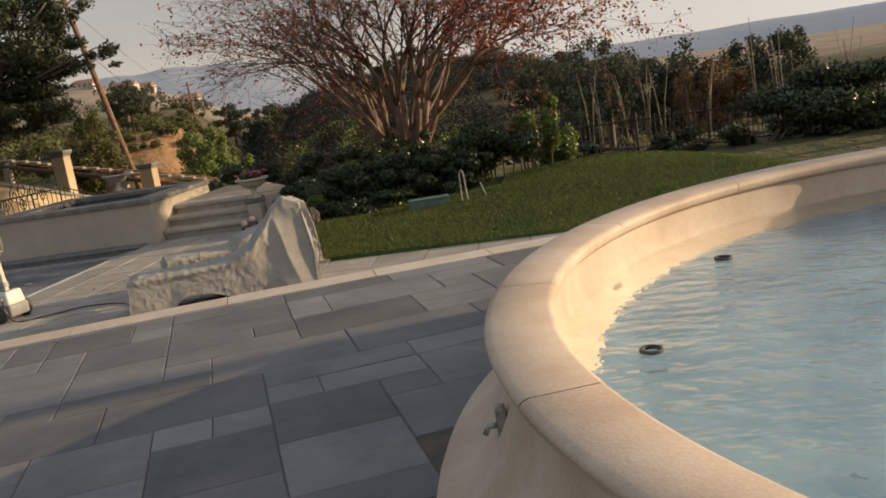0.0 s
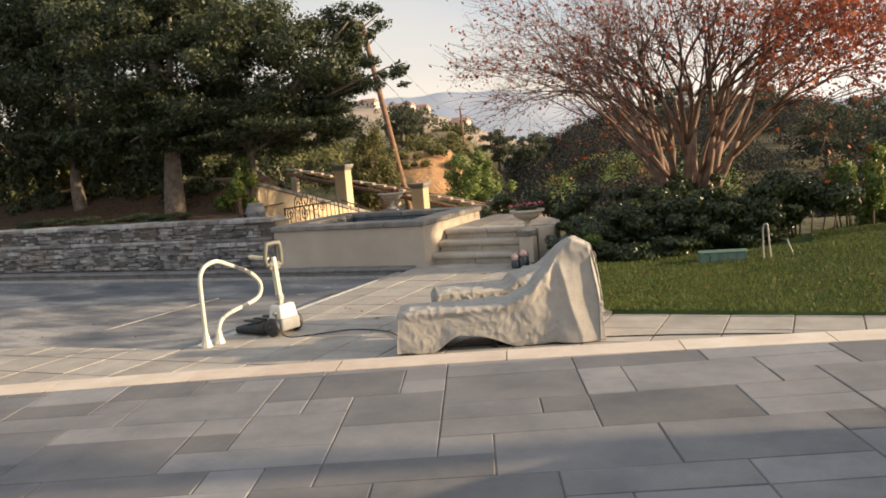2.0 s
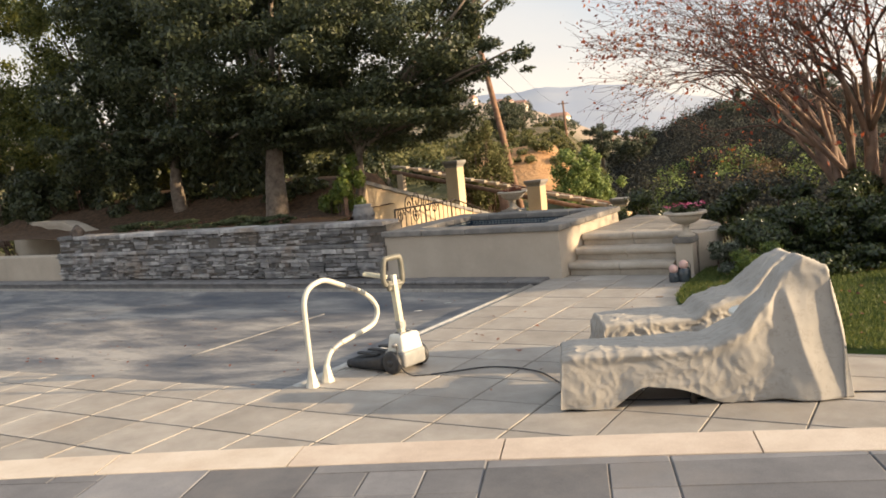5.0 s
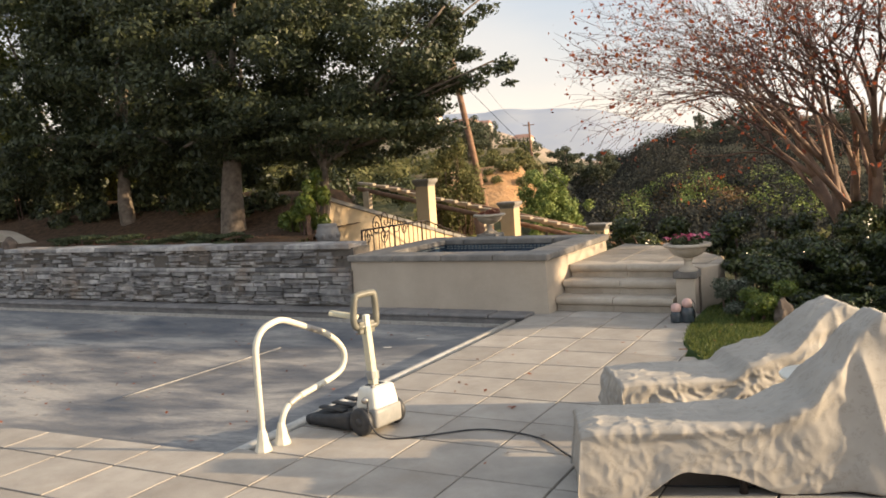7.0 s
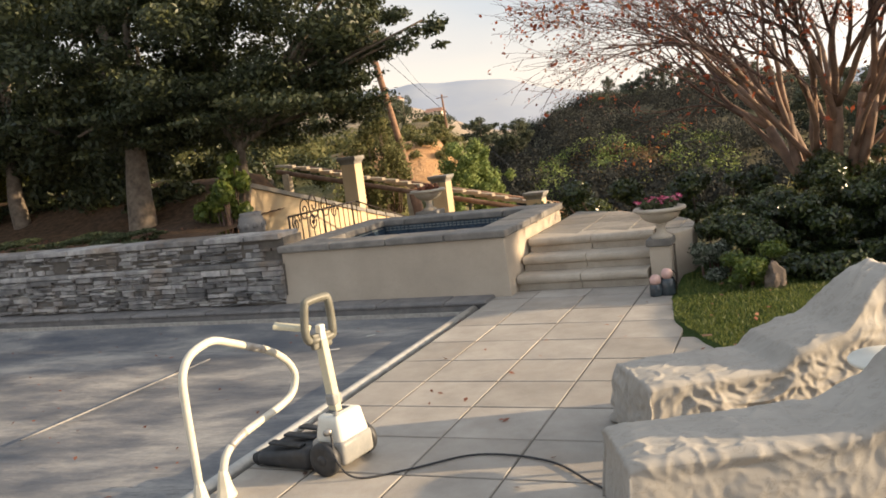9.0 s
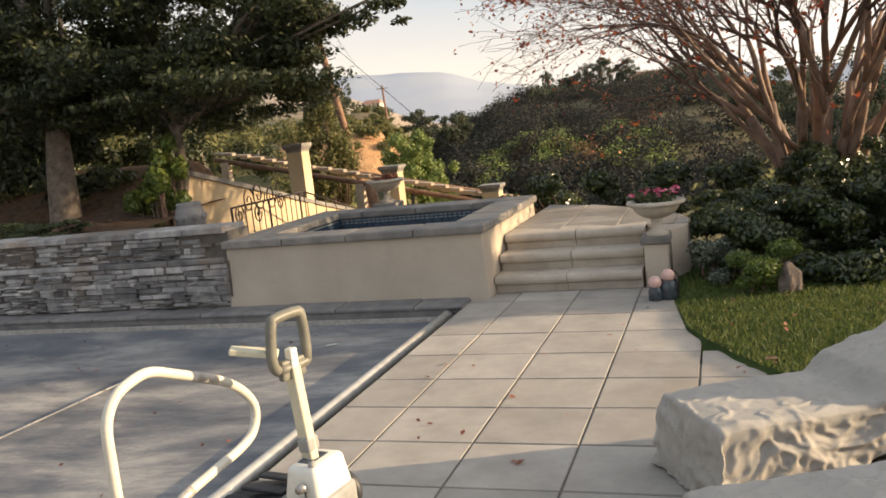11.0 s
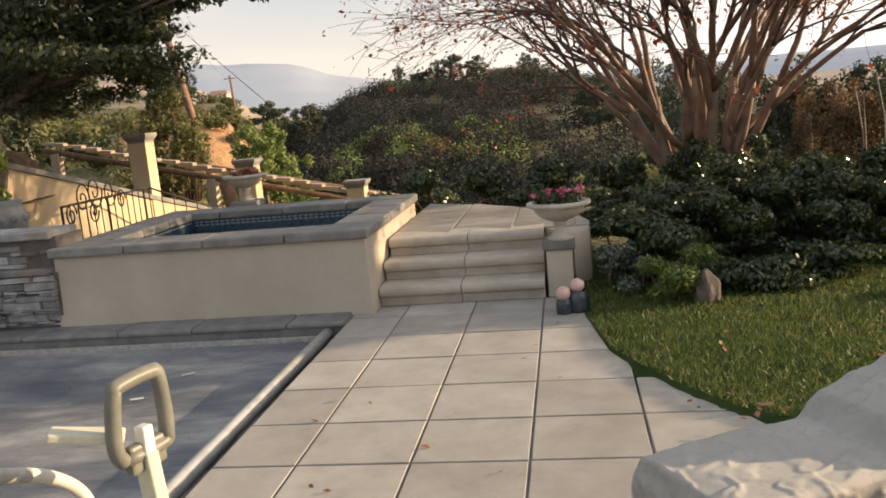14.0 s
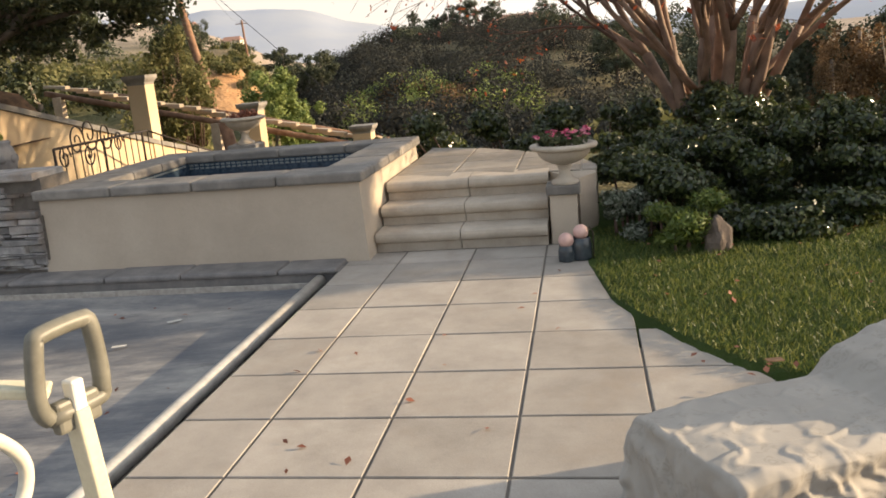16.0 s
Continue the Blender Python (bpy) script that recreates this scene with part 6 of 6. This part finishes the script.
boulder(-11.7, 2.75, 1.0, (0.17, 0.14, 0.17), "rounded pale boulder at the end of the stone wall", 4.0)


def carved_pot(x, y, z):
    e = empty("carved_pot", Matrix.Translation((x, y, z)))
    tagged(e, "squat grey carved stone pot on the wall", "pot")
    add("body", lathe("pot", [(0.0, 0.0), (0.15, 0.0), (0.185, 0.05), (0.20, 0.16), (0.175, 0.27), (0.15, 0.31), (0.165, 0.335), (0.15, 0.35), (0.12, 0.33), (0.0, 0.30)], 32), M["dark_coping"], e)
    for k in range(9):
        a = k * math.tau / 9
        add("boss", lathe("boss", [(0.045, 0.0), (0.038, 0.012), (0.015, 0.018), (0.0, 0.018)], 10), M["dark_coping"], e, "", Matrix.Rotation(a, 4, "Z") @ Matrix.Translation((0.192, 0, 0.16)) @ Matrix.Rotation(radians(90), 4, "Y"))


carved_pot(-5.2, 3.9, 0.80)


def curved_planter():
    pts = [(-20, 6.6), (-17.5, 5.7), (-15.4, 5.0), (-13.8, 4.5)]
    p = smooth_path([(x, y, 0) for x, y in pts], 5)
    vs, fs = [], []
    for i, c in enumerate(p):
        d = (p[min(i + 1, len(p) - 1)] - p[max(i - 1, 0)]).normalized()
        o = Vector((-d.y, d.x, 0))
        for off, z in ((0.0, -0.2), (0.0, 1.02), (-0.03, 1.02), (-0.03, 1.12), (0.33, 1.12), (0.33, 1.02), (0.3, 1.02), (0.3, -0.2)):
            q = c + o * off
            vs.append((q.x, q.y, z - 0.25 * sstep(len(p) * 0.6, len(p), i)))
    k = 8
    for i in range(len(p) - 1):
        fs += [(i * k + a, (i + 1) * k + a, (i + 1) * k + (a + 1) % k, i * k + (a + 1) % k) for a in range(k)]
    fs += [tuple(range(k)), tuple(reversed(range((len(p) - 1) * k, len(p) * k)))]
    ob = add("wall_planter", mesh_from("wall_planter", vs, fs), M["stucco"])
    tagged(ob, "curved tan stucco planter wall with a rounded cap", "wall", kind="structure")


curved_planter()
low = add("wall_low", box_mesh("wall_low", -18.0, -12.22, 2.66, 2.96, -0.3, 0.55, bevel=0.03), M["stucco"])
tagged(low, "low tan stucco wall continuing past the stonework", "wall", kind="structure")


# ---- lower garden: stair wall, railing, columns, pergola ----
def stair_wall():
    pr = [(-6.72, 6.0, 1.54), (-6.70, 6.7, 1.37), (-6.62, 8.3, 0.98), (-6.55, 10.0, 0.56), (-6.48, 12.0, 0.10), (-6.45, 14.0, -0.36)]
    vs, fs = [], []
    for x, y, z in pr:
        for dx, zz in ((0.0, -3.0), (0.0, z - 0.08), (-0.25, z - 0.08), (-0.25, -3.0)):
            vs.append((x + dx, y, zz))
    for i in range(len(pr) - 1):
        fs += [(i * 4 + a, (i + 1) * 4 + a, (i + 1) * 4 + (a + 1) % 4, i * 4 + (a + 1) % 4) for a in range(4)]
    ob = add("wall_stair", mesh_from("wall_stair", vs, fs), M["stucco_warm"])
    tagged(ob, "tan stucco stair wall with a sloping cap", "wall", kind="structure")
    vs, fs = [], []
    for x, y, z in pr:
        for dx, zz in ((0.05, z - 0.08), (0.05, z), (-0.30, z), (-0.30, z - 0.08)):
            vs.append((x + dx, y, zz))
    for i in range(len(pr) - 1):
        fs += [(i * 4 + a, (i + 1) * 4 + a, (i + 1) * 4 + (a + 1) % 4, i * 4 + (a + 1) % 4) for a in range(4)]
    add("cap", mesh_from("cap", vs, fs), M["coping"], ob)


M["stucco_warm"] = stone("warm_stucco", [(0.3, (0.46, 0.34, 0.21)), (0.5, (0.54, 0.41, 0.26)), (0.7, (0.60, 0.47, 0.31))], 0.8, 120, 0.9, 0.05, 0.3)
stair_wall()


def column(x, y, top, w, base=-3.0):
    e = empty("column", Matrix.Translation((x, y, 0)))
    tagged(e, "square tan stucco column with a moulded stone cap", "column", "columns of the lower garden")
    add("shaft", box_mesh("shaft", -w, w, -w, w, base, top - 0.16, bevel=0.01), M["stucco_warm"], e)
    add("cap", lathe("cap", [(w * 1.40, top - 0.18), (w * 1.45, top - 0.13), (w * 1.75, top - 0.08), (w * 1.85, top - 0.05), (w * 1.85, top), (0.0, top)], 4, False), M["coping"], e, "", Matrix.Rotation(radians(45), 4, "Z"))


column(-6.7, 9.95, 1.72, 0.17)
column(-6.04, 13.3, 0.95, 0.20)
column(-3.74, 13.7, 0.28, 0.20)


def railing():
    e = empty("stair_railing", Matrix.Translation((-5.4, 5.2, 0)))
    tagged(e, "wrought iron stair railing with scrollwork", "railing")
    a, b = Vector((0, 0, 0)), Vector((-0.42, 3.1, 0))
    n = 13
    for k in range(n + 1):
        u = k / n
        p = a.lerp(b, u)
        z1 = 0.92 - 0.06 * u
        add("baluster", tube("baluster", [p + Vector((0, 0, 0.3)), p + Vector((0, 0, z1))], 0.018 if k % 6 == 0 else 0.009, 6), M["iron"], e)
    for z in (0.42, 0.92):
        add("rail", tube("rail", [a + Vector((0, 0, z)), b + Vector((0, 0, z - 0.06))], 0.016, 6), M["iron"], e)
    c, d2 = b, Vector((0.3, 5.4, -0.9))
    for k in range(10):
        p = c.lerp(d2, k / 9)
        add("baluster", tube("baluster", [p + Vector((0, 0, 0.2)), p + Vector((0, 0, 0.86))], 0.009, 6), M["iron"], e)
    add("rail", tube("rail", [c + Vector((0, 0, 0.86)), d2 + Vector((0, 0, 0.86))], 0.016, 6), M["iron"], e)
    # scrolls
    dirv = (b - a).normalized()
    for s, z, r, f in ((0.25, 0.78, 0.17, 1), (0.65, 0.95, 0.22, 1), (1.05, 1.02, 0.26, -1), (1.55, 0.95, 0.22, -1), (0.95, 0.75, 0.16, -1), (1.95, 0.80, 0.16, 1)):
        pts = []
        for q in range(40):
            t = q / 39
            ang = f * t * 9.5
            rr = r * (1 - 0.8 * t)
            pts.append(a + dirv * (s + rr * math.cos(ang)) + Vector((0, 0, z + rr * math.sin(ang))))
        add("scroll", tube("scroll", pts, 0.011, 5), M["iron"], e)


railing()


def pergola():
    e = empty("pergola", Matrix.Translation((-5.5, 14.5, 0)))
    tagged(e, "timber pergola rafters in a sunlit tone, stepping down the slope", "pergola")
    for k in range(27):
        u = k / 26
        x, z = -5.6 + 9.8 * u, 1.62 - 2.25 * u
        b = bmesh.new()
        box(b, -0.055, 0.055, -0.72, 0.72, -0.035, 0.035, 0.008)
        add("rafter", done(b, "rafter"), M["rafter"], e, "", pose(x, -0.3 + 0.12 * math.sin(k), z, 2, 0, 52))
    for y in (-0.75, 0.75):
        add("beam", tube("beam", [(-5.6, y, 1.5), (4.2, y, -0.75)], 0.08, 4), M["timber"], e)
    for x, z in ((-5.3, 1.4), (-1.6, 0.55), (1.6, -0.18), (4.0, -0.72)):
        add("post", box_mesh("post", x - 0.1, x + 0.1, -0.85, -0.65, -4.0, z, bevel=0.01), M["rafter"], e)


pergola()
pedestal(-3.43, 6.4, 0.72, 0.16)
urn(-3.43, 6.4, 0.72, 1.15, "grey fluted stone urn with withered plants beyond the spa", False, 8)


def utility_pole(name, base, top, r, label, arm):
    b, t = Vector(base), Vector(top)
    e = empty(name, Matrix.Translation(b))
    tagged(e, label, "utility pole")
    add("shaft", tube("shaft", [Vector((0, 0, 0)), (t - b) * 0.5, t - b], [r, r * 0.9, r * 0.75], 10), M["timber"], e)
    if arm:
        add("crossarm", tube("crossarm", [t - b + Vector((-0.9, 0.2, -0.4)), t - b + Vector((0.9, -0.2, -0.4))], 0.05, 6), M["timber"], e)


utility_pole("utility_pole", (-9.0, 19.5, -3.0), (-10.9, 19.5, 7.0), 0.13, "leaning dark brown timber utility pole", False)
utility_pole("utility_pole", (-40.9, 102.0, -1.0), (-41.3, 102.0, 7.6), 0.17, "distant upright timber utility pole", True)
# Short piece added as stand-in for the utility pole's lower end.
pst = add("timber_post", tube("timber_post", [(-3.75, 7.0, -0.5), (-3.95, 7.0, 0.98)], 0.09, 12), M["timber"])
tagged(pst, "lower end of the leaning utility pole, set as a short reddish post", "post")


def wire(a, b, sag, r, label):
    a, b = Vector(a), Vector(b)
    pts = [a.lerp(b, k / 24) - Vector((0, 0, sag * 4 * (k / 24) * (1 - k / 24))) for k in range(25)]
    ob = add("wire", tube("wire", pts, r, 5), M["rubber"])
    tagged(ob, label, "wire")


wire((-10.85, 19.5, 6.8), (-41.2, 102.0, 7.4), 1.2, 0.009, "thin overhead wire sagging between the utility poles")
wire((-10.6, 19.5, 5.2), (-3.4, 14.2, -0.1), 0.05, 0.008, "taut guy wire running down from the utility pole")


def house(x, y, z, w, d, h, rot, label):
    e = empty("house", pose(x, y, z, 0, 0, rot))
    tagged(e, label, "house")
    add("wall", box_mesh("wall", -w / 2, w / 2, -d / 2, d / 2, -3, h), M["house_wall"], e)
    vs = [(-w / 2 - 0.5, -d / 2 - 0.5, h), (w / 2 + 0.5, -d / 2 - 0.5, h), (w / 2 + 0.5, d / 2 + 0.5, h), (-w / 2 - 0.5, d / 2 + 0.5, h), (-w / 2 + 1, 0, h + d * 0.28), (w / 2 - 1, 0, h + d * 0.28)]
    add("roof", mesh_from("roof", vs, [(0, 1, 5, 4), (2, 3, 4, 5), (0, 4, 3), (1, 2, 5), (3, 2, 1, 0)]), M["roof"], e)
    for k in range(4):
        xx = -w / 2 + w * (k + 0.5) / 4
        win = add("window", box_mesh("window", xx - 0.7, xx + 0.7, -d / 2 - 0.06, -d / 2 + 0.02, 0.8, 2.2), M["house_wall"], e)
        add("pane", box_mesh("pane", xx - 0.6, xx + 0.6, -d / 2 - 0.09, -d / 2 - 0.062, 0.9, 2.1), M["pane"], win)


hx, hy = at_az(4.6, 260)
house(hx, hy, -1.5, 9, 7, 2.6, -10, "pale house with a clay roof among dark trees")
hx, hy = at_az(-3.6, 236)
house(hx, hy, 5.2, 16, 8, 2.2, 4, "long pale house on the ridge crest")
for az, r, w, zz in ((-26.2, 600, 16, 0), (-25.0, 640, 12, 0), (-22.4, 560, 12, 0), (-28.5, 620, 14, 0)):
    hx, hy = at_az(az, r)
    house(hx, hy, land(hx, hy) + 1, w, 9, 3, 5, "small pale house on the distant dry slopes")


# ---- leaf litter and scraps ----
def litter():
    g = random.Random(61)
    pts, nn = [], []
    for _ in range(130):
        x, y = g.uniform(-9, -1.4), g.uniform(-2.8, 1.9)
        if y > near_edge(x) + 0.1:
            pts.append((x, y, COVER_Z - 0.03))
            nn.append((0, 0, 2.5))
    for _ in range(22):
        pts.append((g.uniform(-0.8, 1.0), g.uniform(-2.8, 2.6), 0.010))
        nn.append((0, 0, 2.5))
    for _ in range(200):
        x, y = g.uniform(1.4, 6.5), g.uniform(-0.8, 3.0)
        pts.append((x, y, lawn_z(x, y) + 0.05))
        nn.append((0, 0, 2.0))
    for _ in range(240):
        pts.append((g.uniform(-11, -6.5), g.uniform(3.0, 4.6), 0.95))
        nn.append((0, 0, 2.0))
    ob = add("leaf_litter", leaf_mesh("leaf_litter", pts, nn, 0.022, M["brown_leaf"], 0.6), None)
    tagged(ob, "fallen dry leaves scattered over cover, deck and lawn", "leaves", kind="stuff")
    for x, y, r in ((-2.35, 1.0, 20), (-1.75, -0.35, 60), (-2.2, 1.55, 35)):
        s = add("scrap", box_mesh("scrap", -0.05, 0.05, -0.018, 0.018, 0, 0.003), M["paper"], None, "", pose(x, y, COVER_Z - 0.035, 0, 0, r))
        tagged(s, "pale scrap lying on the pool cover", "scrap")
    lf = add("dry_leaf", box_mesh("dry_leaf", -0.03, 0.03, -0.016, 0.016, 0, 0.004), M["dry_leaf"], None, "", pose(1.62, -1.16, 0.475, 0, 0, 10))
    tagged(lf, "single reddish dry leaf on the lounger cover", "leaf")


litter()
